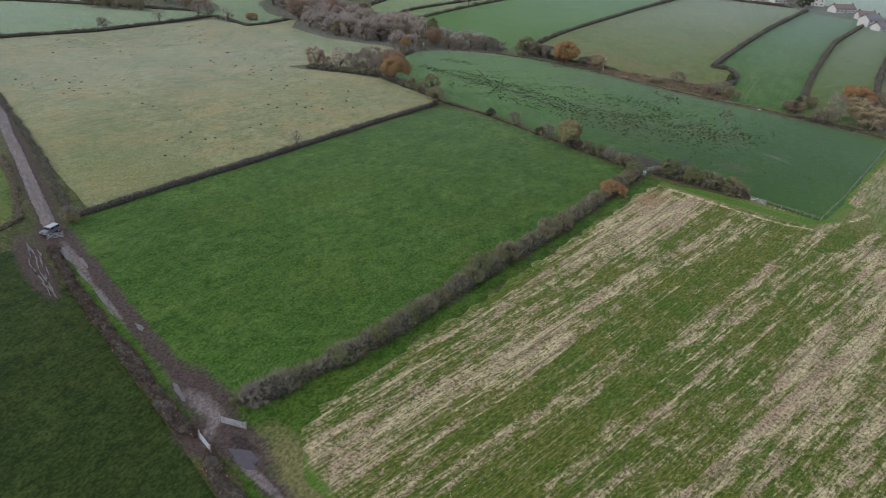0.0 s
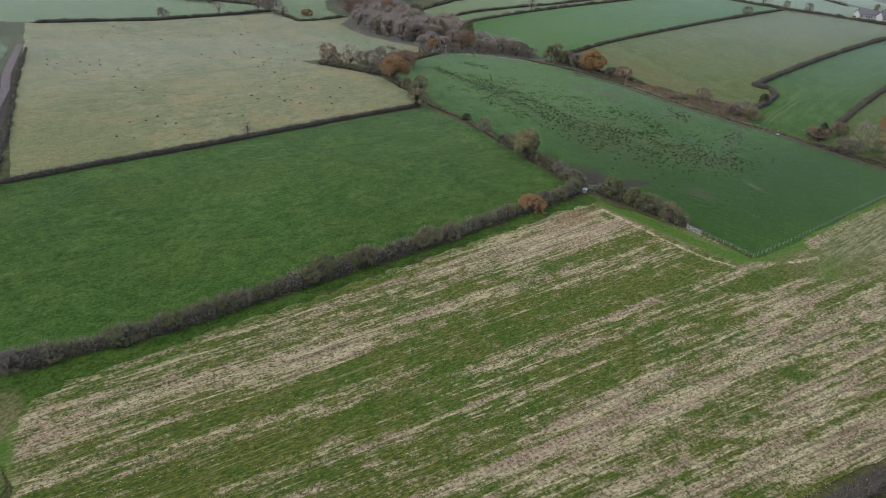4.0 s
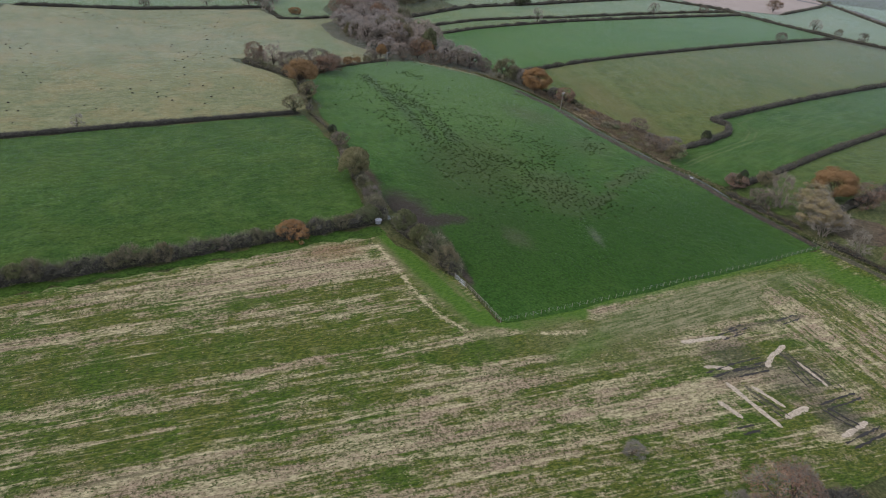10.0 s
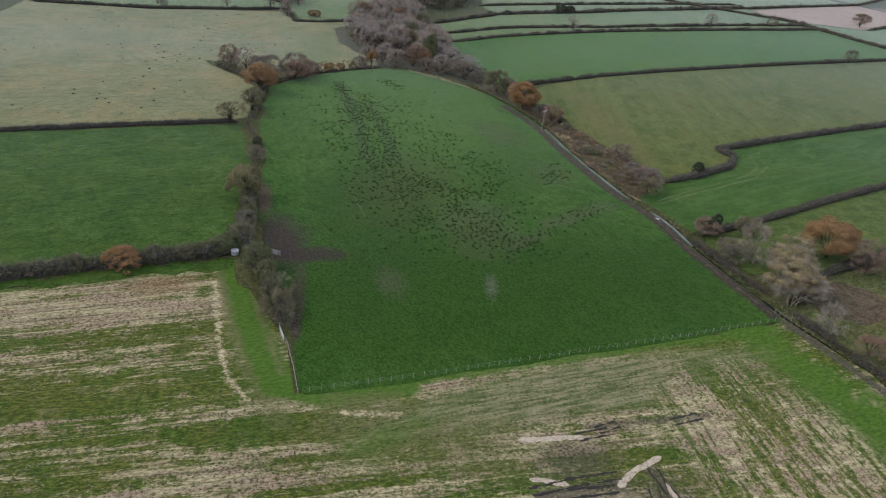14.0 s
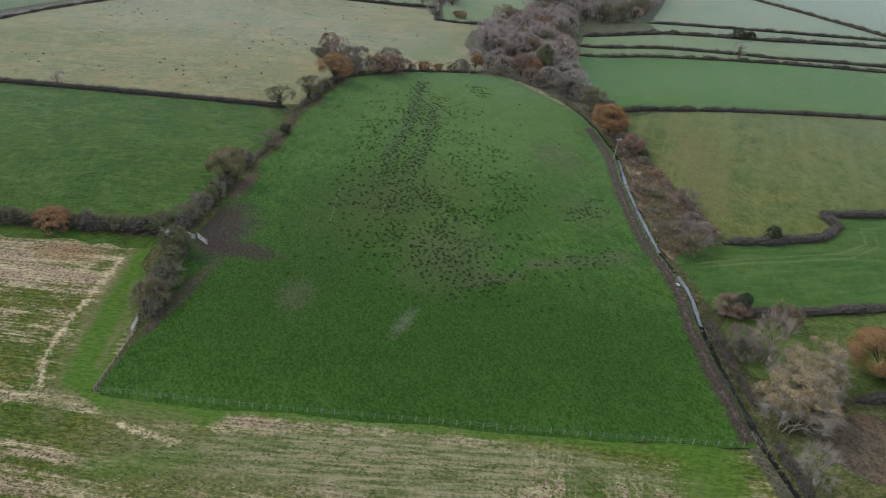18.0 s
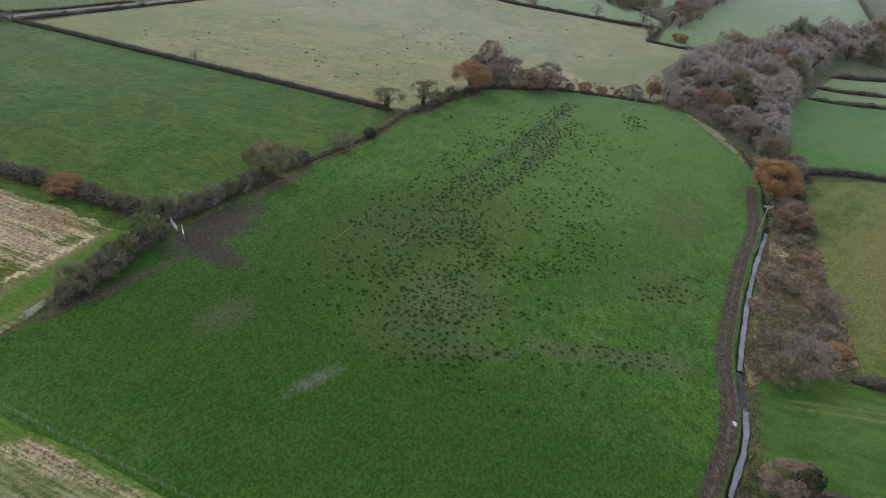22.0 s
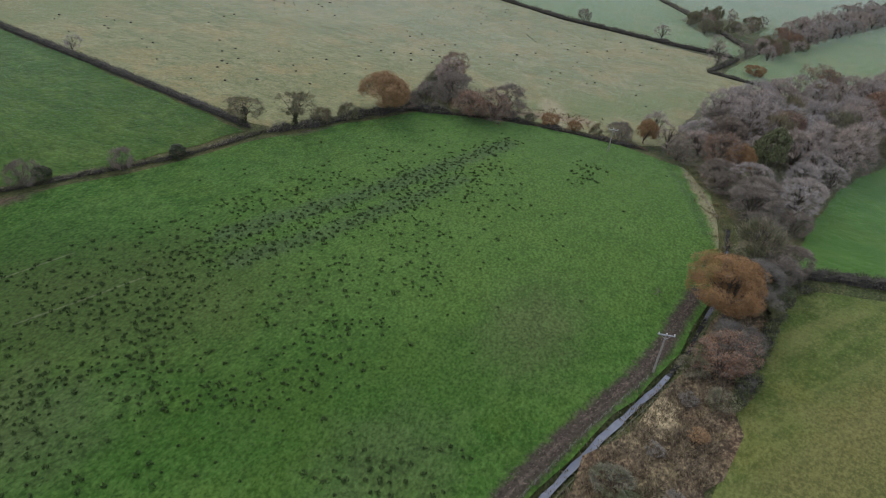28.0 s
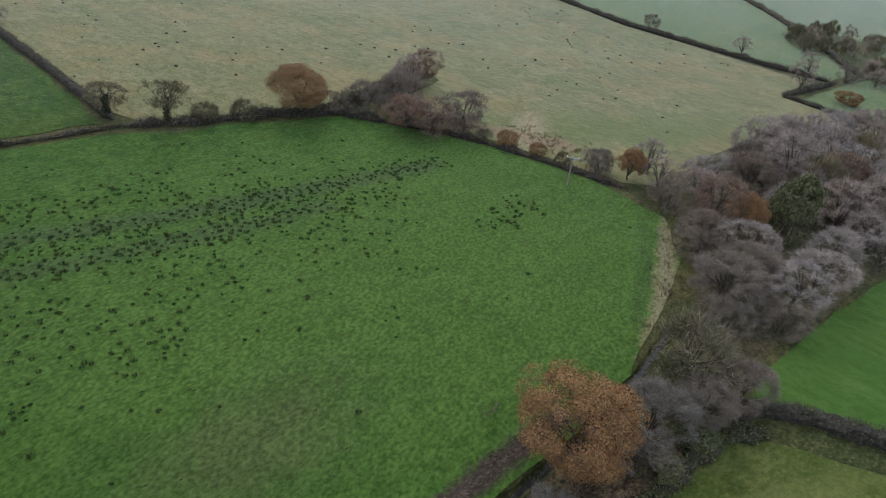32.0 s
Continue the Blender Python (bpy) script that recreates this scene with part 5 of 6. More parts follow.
for i in range(2):
    FIRST["brown", i] = tree("brown_bush", "rounded bush with rust-brown leaves", "bush", 190 + i, 5, 3.6, 0.05, 9, 5, 4, 1.15, stems=3, twig=M_TWIGDARK, twigs=9, tlen=0.5, leaf=M_OAK, nleaf=44, lsize=0.19, spread=0.45)
for i in range(2):
    FIRST["grey", i] = tree("pale_bush", "pale grey-buff leafless bush", "bush", 195 + i, 5, 3.6, 0.05, 9, 5, 3, 1.15, stems=3, twig=M_HTALL, twigs=30, tlen=1.1, twid=0.06, cone=0.4)
FIRST["gorse", 0] = tree("gorse_bush", "small gorse bush with yellow flowers", "bush", 199, 5, 3.2, 0.05, 8, 4, 3, 1.1, stems=3, leaf=M_GORSE, nleaf=40, lsize=0.26, spread=0.42)
USED = {}
SIZE = {"oak": (10, 5.4), "russet": (10, 5.2), "olive": (10, 5.4), "bare": (10, 4.4), "near": (10, 4.4), "thin": (10, 4.6), "ivy": (10, 4.4), "willow": (10, 5.4), "white": (10, 4.6), "shrub": (5, 3.6), "green": (5, 3.2), "dark": (6, 3.0), "brown": (5, 3.6), "grey": (5, 3.6), "gorse": (5, 3.2)}
plant_rng = random.Random(11)


def plant(kind, x, y, width, height, label="", group="", n=None):
    """A tree of a kind, as wide and as high as given, standing on the land."""
    many = sum(1 for k in FIRST if k[0] == kind)
    key = kind, (n if n is not None else plant_rng.randrange(many))
    h0, r0 = SIZE[kind]
    s, sz = width / (2 * r0), height / h0
    m = pose(x, y, land(x, y) - 0.02, 0, 0, plant_rng.uniform(0, 360)) @ Matrix.Diagonal((s, s, sz, 1))
    if key not in USED:
        USED[key] = FIRST[key]
        ob = FIRST[key]
        ob.matrix_basis = m
    else:
        src = FIRST[key]
        old = src.scale.copy()
        src.scale = (1, 1, 1)
        ob = copy_thing(src, m)
        src.scale = old
    return tagged(ob, label, group=group)


# hedgerow and field trees
for row in (
    ("oak", -211.5, 289.4, 13.2, 11, "large oak full of orange-brown leaves by the ditch", 0), ("oak", -224.3, 189.4, 13.5, 10.6, "broad oak with russet-orange leaves on the meadow hedge", 1),
    ("russet", -262.5, 177, 9.5, 8.2, "round tree with dark red-brown leaves", 0), ("russet", -242, 203, 10.5, 7.8, "rounded tree with thin russet leaves", 1), ("shrub", -257, 203.5, 12, 7, "", 0), ("shrub", -250, 189, 11, 7, "", 1),
    ("russet", -246.5, 207.5, 11, 7.6, "wide twiggy tree with russet leaves in the meadow hedge", 0), ("shrub", -246, 193, 12, 8.5, "tall dark thorn behind the meadow hedge", 2), ("shrub", -238, 192, 10, 6.5, "", 0), ("bare", -254, 184, 9, 8, "", 1), ("shrub", -258, 178, 8, 5.5, "", 1), ("shrub", -253, 209, 9, 5, "", 2), ("shrub", -245, 201, 10, 5, "", 1), ("shrub", -231, 190, 7, 4.5, "", 2),
    ("brown", -96.5, 162, 7.5, 4.4, "orange-brown bush standing in the tall hedge", 0), ("olive", -129.5, 186, 9.8, 10.2, "", 0), ("shrub", -139, 186.3, 6.5, 4.8, "", 1),
    ("dark", -142.5, 186.5, 3.4, 3.2, "", 0), ("shrub", -156, 188.5, 5.5, 4.4, "", 2), ("dark", -167.5, 188.5, 3.6, 2.8, "", 1),
    ("ivy", -188.5, 180, 8.5, 7.2, "", 0), ("ivy", -198, 187, 8, 9, "", 1), ("grey", -205, 188, 5, 4, "", 0), ("grey", -212, 188.5, 5, 4, "", 1),
    ("green", -94, 189.5, 6, 5.2, "", 0), ("green", -88, 190.8, 5.5, 4.8, "", 1), ("grey", -82, 192.4, 6.5, 4.6, "", 0), ("grey", -76, 193.6, 6.5, 4.4, "", 1), ("green", -84.5, 191.6, 4.4, 4.2, "", 0),
    ("green", -103, 183, 5, 3.8, "", 1), ("grey", -107, 186, 6, 4, "", 0), ("shrub", -113, 186.5, 6, 4, "", 0), ("green", -117, 187, 4.6, 3.8, "", 1), ("grey", -122, 186.5, 5, 3.6, "", 1),
    ("brown", -258.5, 217.5, 4.8, 3.6, "", 1), ("brown", -262, 223, 4, 3.2, "", 0), ("grey", -255.5, 213, 3.4, 2.6, "", 0), ("grey", -264.5, 228, 3.4, 2.8, "", 1),
    ("shrub", -270, 234, 5.5, 4.2, "", 0), ("oak", -274, 238, 6, 7, "small oak with orange leaves at the wood's edge", 1), ("thin", -281, 237, 8, 8, "", 0),
    ("dark", -104, 307, 3.6, 6.2, "", 0), ("russet", -104.5, 305.8, 8.5, 4.8, "brown twiggy bush round a dark holly", 0), ("grey", -108, 307, 4, 3, "", 1), ("shrub", -159, 306, 8.5, 5, "", 1), ("shrub", -136.5, 304.5, 10, 5.6, "", 2), ("grey", -131, 301.5, 7, 4.8, "", 0),
    ("shrub", -139.5, 301.5, 7.5, 4.2, "", 0), ("dark", -142, 325, 4.4, 4.2, "", 1),
    ("russet", -196, 295.5, 9.5, 6.4, "reddish twiggy tree beside the ditch", 0), ("shrub", -203, 294, 7, 5, "", 0), ("shrub", -205, 296, 6, 4.2, "", 1),
    ("near", -222.3, 289.5, 9, 7.5, "", 0), ("near", -229, 291, 8, 6.5, "", 1), ("near", -237, 291, 8, 6, "", 0), ("green", -226, 293, 6, 2.6, "", 1), ("green", -231, 291.5, 5, 2.2, "", 0), ("green", -219, 294.5, 5, 2.4, "", 1), ("grey", -234.5, 285, 12, 8.5, "pale bushy willow scrub at the wood's corner", 1), ("shrub", -217, 292.6, 7, 5, "", 2),
    ("willow", -75, 308, 12, 8, "", 0), ("willow", -82, 315, 11.5, 8.2, "", 1), ("white", -70.5, 307, 10, 6, "", 1), ("willow", -72.5, 311, 8, 6.5, "", 1), ("white", -89, 309, 9, 9.5, "", 0), ("shrub", -90, 305, 7, 4.5, "", 1), ("white", -59, 307.7, 6.5, 6, "", 0),
    ("oak", -88, 330, 15, 9.8, "big oak with rust-brown leaves behind the willows", 2), ("russet", -79, 334, 10, 8, "", 0), ("grey", -102, 316, 6, 5, "", 0), ("shrub", -94, 305, 6, 4, "", 0),
    ("russet", -50, 310.5, 7.5, 5, "reddish twiggy bush beside the stream", 1), ("shrub", -42, 312, 5, 3.4, "", 1), ("shrub", -36, 313, 6, 3.6, "", 2), ("russet", 4.5, 217, 13, 7.5, "brown thorn tree over the stubble's edge", 1), ("shrub", 4, 208, 7, 4.5, "", 0),
    ("gorse", -84.6, 92, 2.4, 2.8, "", 0),
    ("shrub", -12, 201, 4.5, 2.0, "low dark bush standing in the stubble", 1),
    ("russet", -386, 248, 15, 12.5, "large round russet tree beside the wood", 0), ("thin", -393, 204, 9, 8.5, "", 1), ("brown", -394, 220, 8.5, 4, "", 1),
    ("shrub", -398, 135, 7.5, 5.5, "", 0), ("thin", -409, 170, 8, 6.5, "", 0), ("thin", -177.5, 112, 5, 4.6, "", 1), ("shrub", -286, 504, 8, 6.5, "", 1), ("thin", -412, 195, 8, 8, "", 1), ("shrub", -420, 205, 8, 6, "", 2),
    ("shrub", -160, 41, 4, 3.2, "", 2), ("grey", -157.5, 40.5, 3, 2.4, "", 0), ("shrub", -379, 520, 8, 6, "", 0), ("thin", -372, 470, 9, 9, "", 0), ("thin", -360, 370, 9, 9, "", 1), ("dark", -413, 384, 9, 5.5, "", 0), ("dark", -414, 390, 6, 4.5, "", 1),
    ("russet", -395, 605, 14, 10, "", 1), ("shrub", -301, 570, 6, 6, "", 0), ("shrub", -285, 575, 7, 7, "", 1), ("thin", -318, 566, 10, 9, "", 0), ("dark", -222, 606, 14, 10, "", 0), ("shrub", -230, 600, 10, 6, "", 1)):
    plant(*row[:5], label=row[5], n=row[6])


# bushes standing out of the tall hedge
hrng = random.Random(17)
for (x, y), _ in walk_line([(-78, 40), (-78.5, 57), (-80.5, 70), (-85, 94), (-90, 128), (-97, 164), (-101, 182)], 5.2):
    if hrng.random() < 0.85 and math.hypot(x + 96.5, y - 162) > 6:
        w = hrng.uniform(3.2, 5.4)
        plant(hrng.choice(["grey", "grey", "shrub", "green"]), x + hrng.uniform(-0.5, 0.5), y + hrng.uniform(-1.5, 1.5), w, w * hrng.uniform(0.6, 0.8), group="bushes of the tall hedge")


def wood(poly, gap, seed, sizes, kinds, group):
    """Trees set at uneven distances inside an outline."""
    rng = random.Random(seed)
    got = []
    x0, x1 = min(p[0] for p in poly), max(p[0] for p in poly)
    y0, y1 = min(p[1] for p in poly), max(p[1] for p in poly)
    for _ in range(6000):
        x, y = rng.uniform(x0, x1), rng.uniform(y0, y1)
        if inside(x, y, poly) and all((x - a) ** 2 + (y - b) ** 2 > gap * gap for a, b in got):
            got.append((x, y))
            w = rng.uniform(*sizes)
            kind = rng.choice(kinds)
            # near trees take the darker twigs, without the haze in their colour
            plant("near" if x > -268 and kind in ("bare", "thin", "white") else kind, x, y, w, w * rng.uniform(0.72, 1.0), group=group)


wood([(-300, 243), (-325, 238), (-362, 239), (-384, 254), (-412, 256), (-440, 266), (-436, 287), (-395, 283), (-335, 281), (-304, 280)], 7.2, 5, (10, 14), ["bare", "bare", "bare", "thin", "russet", "bare", "grey", "bare", "bare", "bare"], "trees of the wood")
# the wood's near end, tree by tree
for row in (
    ("shrub", -271, 232, 7, 4.5, "", 1), ("thin", -277, 243.5, 8, 7.5, "", 1), ("shrub", -272, 249, 8, 5, "", 0), ("bare", -281, 250, 9, 7, "", 2), ("russet", -275.5, 257.5, 11, 10, "tall beige-brown tree at the wood's edge", 0),
    ("near", -267, 262, 9, 6.5, "", 0), ("shrub", -262, 266, 9, 5, "", 2), ("near", -253.5, 276.5, 13, 7.6, "wide dark purple-grey thorn at the wood's edge", 1), ("near", -262, 274, 11, 7.5, "", 0), ("shrub", -248, 281, 8, 5, "", 1),
    ("bare", -274, 280, 11, 7.5, "", 0), ("bare", -270, 270, 10, 8, "", 3), ("bare", -264, 282, 10, 6.5, "", 1), ("shrub", -256, 285, 8, 4.5, "", 0), ("bare", -284, 277, 11, 7.5, "", 2), ("thin", -293, 281, 9, 7, "", 0),
    ("bare", -300, 269, 12, 9, "", 1), ("bare", -292, 262, 11, 9, "", 3), ("near", -294, 252, 12, 9.5, "", 1), ("bare", -288, 246, 10, 7.5, "", 0), ("bare", -304, 258, 12, 10, "", 2), ("near", -305, 247, 12, 10, "", 0), ("bare", -299, 276, 10, 7, "", 0), ("thin", -309, 271, 11, 8, "", 1)):
    plant(*row[:5], label=row[5], n=row[6], group="trees of the wood")
wood([(-442, 262), (-438, 325), (-500, 345), (-548, 356), (-560, 312), (-500, 302)], 8.0, 6, (11, 15), ["bare", "bare", "bare", "thin", "grey"], "trees of the far wood")
wood([(-480, 196), (-478, 212), (-560, 212), (-640, 216), (-642, 198), (-560, 196)], 8.0, 7, (8, 12), ["bare"], "trees of the far belt")
wood([(-432, 204), (-424, 212), (-478, 214), (-476, 200)], 6.0, 8, (6, 9), ["bare", "russet", "grey"], "trees of the far belt")
wood([(-452, 160), (-440, 176), (-466, 190), (-500, 180), (-486, 150)], 6.5, 9, (4, 7), ["grey", "grey", "white"], "bushes of the scrub patch")
plant("oak", -277.6, 262.5, 7.5, 8.5, "orange-leaved oak inside the wood", n=1)
plant("green", -285.2, 266.5, 9.5, 12.5, "tall tree clad in grey-green ivy", n=1)


# low bramble and thorn clumps on the rough ground by the ditch
for x, y in ((-144, 298), (-148.5, 303), (-153, 297), (-156, 301), (-163, 299.5), (-166, 296), (-169, 302.5), (-174, 297.5), (-186, 296), (-189, 299), (-152, 307), (-146, 308.5), (-181, 300.5), (-193, 293.5), (-200, 296.5)):
    w = hrng.uniform(2.6, 5.0)
    plant(hrng.choice(["shrub", "shrub", "green", "grey", "brown"]), x + hrng.uniform(-1, 1), y + hrng.uniform(-0.6, 0.6), w, w * hrng.uniform(0.28, 0.45), group="bramble clumps")


# ---- tussocks of rush, dead grass, brush ----
def tussocks(name, label, material, spots, blades, h, spread, width, seed, category):
    rng = np.random.default_rng(seed)
    s = np.array(spots)
    k = np.repeat(np.arange(len(s)), blades)
    a = rng.uniform(0, 2 * math.pi, len(k))
    rr = np.sqrt(rng.uniform(0, 1, len(k))) * spread * s[k, 3]
    p = np.stack([s[k, 0] + np.cos(a) * rr, s[k, 1] + np.sin(a) * rr, s[k, 2] + 0.05], 1)
    d = np.stack([np.cos(a) * 0.5, np.sin(a) * 0.5, np.full(len(k), 0.9)], 1) + rng.normal(size=(len(k), 3)) * 0.25
    d /= np.linalg.norm(d, axis=1, keepdims=True)
    v, f = slivers(p, d, h * s[k, 3] * rng.uniform(0.6, 1.2, len(k)), width, rng)
    return tagged(new(name, mesh_of(name, *joined([(v, f)]), material)), label, category, kind="stuff")


def spots_by(density, box, tries, seed, size=(0.7, 1.4), lift=0.1, apart=0.0):
    rng = random.Random(seed)
    out, taken = [], set()
    for _ in range(tries):
        x, y = rng.uniform(box[0], box[1]), rng.uniform(box[2], box[3])
        if rng.random() < density(x, y):
            cell = (round(x / apart), round(y / apart)) if apart else None
            if cell in taken:
                continue
            if apart:
                taken.add(cell)
            out.append((x, y, land(x, y) + lift, rng.uniform(*size)))
    return out


def near(x, y, line, w):
    return math.exp(-(off_line(x, y, line) / w) ** 2)


def rushes(x, y):
    n = noise.noise(Vector((x * 0.10, y * 0.10, 3))) + 0.6 * noise.noise(Vector((x * 0.33, y * 0.33, 8)))
    d = 0.62 * near(x, y, [(-116, 240), (-137, 232)], 10) + 0.4 * near(x, y, [(-100, 248), (-112, 244)], 6)
    d += 1.3 * near(x, y, [(-150, 222), (-179, 223.5), (-205, 222), (-238, 220)], 2.2) + 1.2 * near(x, y, [(-152, 229), (-180, 230.5), (-206, 228), (-224, 227.5)], 2.0)
    d += 0.32 * near(x, y, [(-126, 214), (-147, 215), (-178, 213), (-190, 213.5)], 3.0) + 0.16 * near(x, y, [(-140, 226), (-210, 224)], 7)
    d += 0.55 * near(x, y, [(-158, 254), (-165, 255.7)], 2.4) + 0.45 * near(x, y, [(-173, 252), (-179, 251.5)], 2.0) + 0.4 * near(x, y, [(-128, 247), (-137, 256), (-152, 258)], 3.5)
    d += 0.4 * near(x, y, [(-101, 251), (-107, 260)], 2.5) + 0.3 * near(x, y, [(-113, 264), (-123, 285)], 3) + 0.25 * near(x, y, [(-142, 275), (-153, 283)], 4)
    d += 0.13 * near(x, y, [(-112, 240), (-200, 230)], 20) + 0.45 * near(x, y, [(-236, 243), (-243, 240)], 3) + 0.5 * near(x, y, [(-263, 252), (-252, 262.5), (-238, 273)], 1.6)
    return max(0.0, d * (0.62 + 1.0 * n)) if inside(x, y, [(-92, 205), (-120, 200), (-180, 196), (-232, 197), (-262, 236), (-262, 252), (-215, 278), (-110, 288), (-92, 262)]) else 0


tussocks("rushes", "dark green rush tussocks scattered over the meadow", M_RUSH, spots_by(rushes, (-264, -92, 196, 288), 40000, 21, (0.35, 1.15), apart=1.2), 30, 0.36, 0.33, 0.11, 22, "rushes")


def scrub(x, y):
    return 0.8 if inside(x, y, [(-128, 297.4), (-136, 295.6), (-158, 293.6), (-178, 292.8), (-206, 290.5), (-228, 291), (-222, 293.6), (-210, 296.2), (-190, 300.4), (-176, 304.4), (-158, 308.6), (-142, 312), (-134, 303)]) else 0


tussocks("dead_bracken", "brown dead bracken and bramble beside the ditch", M_BRACKEN, spots_by(scrub, (-230, -128, 290, 314), 2600, 23, (0.5, 1.9)), 22, 0.6, 0.7, 0.08, 24, "bracken")
tussocks("dead_grass", "straw-coloured dead grass clumps", M_TUFT, spots_by(lambda x, y: 0.75 * near(x, y, [(-183, 294.6), (-179, 294)], 2.6) + 0.5 * near(x, y, [(-142, 313), (-158, 309.4), (-176, 304.8), (-190, 300.6), (-206, 297.2)], 1.0) + 0.8 * near(x, y, [(-186, 295.5), (-172, 298), (-160, 297), (-146, 300)], 3.0) + 0.6 * near(x, y, [(-268, 212), (-276, 226)], 5) + 0.6 * near(x, y, [(-270, 253), (-254, 266), (-243, 274.5), (-233, 281)], 1.8) + 0.5 * near(x, y, [(-131, 297.5), (-118, 300.4)], 1.4), (-290, -130, 205, 305), 16000, 25), 10, 0.6, 0.5, 0.10, 26, "grass")
bank = lambda x, y: 0.4 * near(x, y, [(p[0], p[1] + 0.5) for p in DITCH], 1.2) + 0.9 * near(x, y, [(p[0], p[1] + 2.2) for p in DITCH[3:23]], 1.0) + 0.10 * near(x, y, MUD_STRIP, 0.9)
tussocks("bank_grass", "rough brown grass on the ditch banks", M_HTALL, spots_by(bank, (-250, -20, 272, 314), 30000, 27, (0.5, 1.0), 0.02), 8, 0.5, 0.4, 0.08, 28, "grass")


# ---- made things ----
def box_bm(bm, size, at=(0, 0, 0), turn=None, bevel=0.0):
    m = Matrix.Translation(at) @ (turn or Matrix.Identity(4)) @ Matrix.Diagonal((*size, 1))
    got = bmesh.ops.create_cube(bm, size=1, matrix=m)
    if bevel:
        bmesh.ops.bevel(bm, geom=list({e for q in got["verts"] for e in q.link_edges}), offset=bevel, segments=2, affect="EDGES")


def rod_bm(bm, a, b, ra, rb=None, sides=8):
    a, b = Vector(a), Vector(b)
    m = Matrix.Translation((a + b) / 2) @ (b - a).to_track_quat("Z", "Y").to_matrix().to_4x4()
    bmesh.ops.create_cone(bm, cap_ends=True, segments=sides, radius1=ra, radius2=ra if rb is None else rb, depth=(b - a).length, matrix=m)


def solid(name, material, make, parent=None, label=""):
    bm = bmesh.new()
    make(bm)
    me = bpy.data.meshes.new(name)
    bm.to_mesh(me)
    bm.free()
    me.materials.append(material)
    return part(name, me, parent, label)


def power_pole(x, y, h, along):
    ob = thing("power_pole", "wooden power line pole with a crossarm", "utility pole", at=on_land(x, y, along))
    solid("pole", M_POLE, lambda bm: rod_bm(bm, (0, 0, -0.4), (0, 0, h), 0.17, 0.12, 10), ob)
    solid("crossarm", M_GALV, lambda bm: box_bm(bm, (0.14, 2.5, 0.16), (0.13, 0, h - 0.25), bevel=0.02), ob)
    for s in (-1.1, 0.0, 1.1):
        def cup(bm, s=s):
            rod_bm(bm, (0.13, s, h - 0.17), (0.13, s, h + 0.02), 0.05, 0.03)
            rod_bm(bm, (0.13, s, h + 0.02), (0.13, s, h + 0.14), 0.09, 0.05)
        solid("insulator", M_WHITE, cup, ob)
    for s in (-0.8, 0.8):
        solid("brace", M_GALV, lambda bm, s=s: rod_bm(bm, (0.12, s, h - 0.3), (0.12, 0, h - 0.95), 0.03), ob)
    return ob


power_pole(-188.4, 289.0, 7.3, 37)
power_pole(-258.5, 236.4, 6.2, 37)


def gate(x0, y0, x1, y1, label, lean=0.0):
    d = math.hypot(x1 - x0, y1 - y0)
    ob = thing("field_gate", label, "gate", at=pose(x0, y0, land(x0, y0) + 0.12, lean, 0, math.degrees(math.atan2(y1 - y0, x1 - x0))))
    for s in (0.03, d - 0.03):
        solid("stile", M_GALV, lambda bm, s=s: rod_bm(bm, (s, 0, 0.0), (s, 0, 1.2), 0.035), ob)
    for i in range(7):
        solid("rail", M_GALV, lambda bm, i=i: rod_bm(bm, (0, 0, 0.1 + 0.175 * i), (d, 0, 0.1 + 0.175 * i), 0.028), ob)
    solid("brace", M_GALV, lambda bm: rod_bm(bm, (0, 0.03, 0.1), (d / 2, 0.03, 1.15), 0.025), ob)
    solid("brace", M_GALV, lambda bm: rod_bm(bm, (d, 0.03, 0.1), (d / 2, 0.03, 1.15), 0.025), ob)
    for s in (-0.16, d + 0.16):
        solid("gatepost", M_POST, lambda bm, s=s: box_bm(bm, (0.2, 0.2, 1.6), (s, 0, 0.62), bevel=0.03), ob)
    return ob


gate(-77.6, 34.8, -74.2, 36.8, "galvanised field gate standing open beside the hedge")
gate(-76.4, 30.9, -73.1, 30.8, "galvanised field gate in the track hedge")
gate(-101.2, 187.2, -99.8, 190.6, "galvanised gate standing open at the muddy gateway")
gate(-100.6, 191.0, -98.6, 193.8, "galvanised hurdle beside the muddy gateway")
gate(-70, 193.3, -66.3, 194.0, "pale field gate at the meadow corner")
gate(-152.6, 34.1, -151.9, 36.7, "galvanised gate by the parked car")


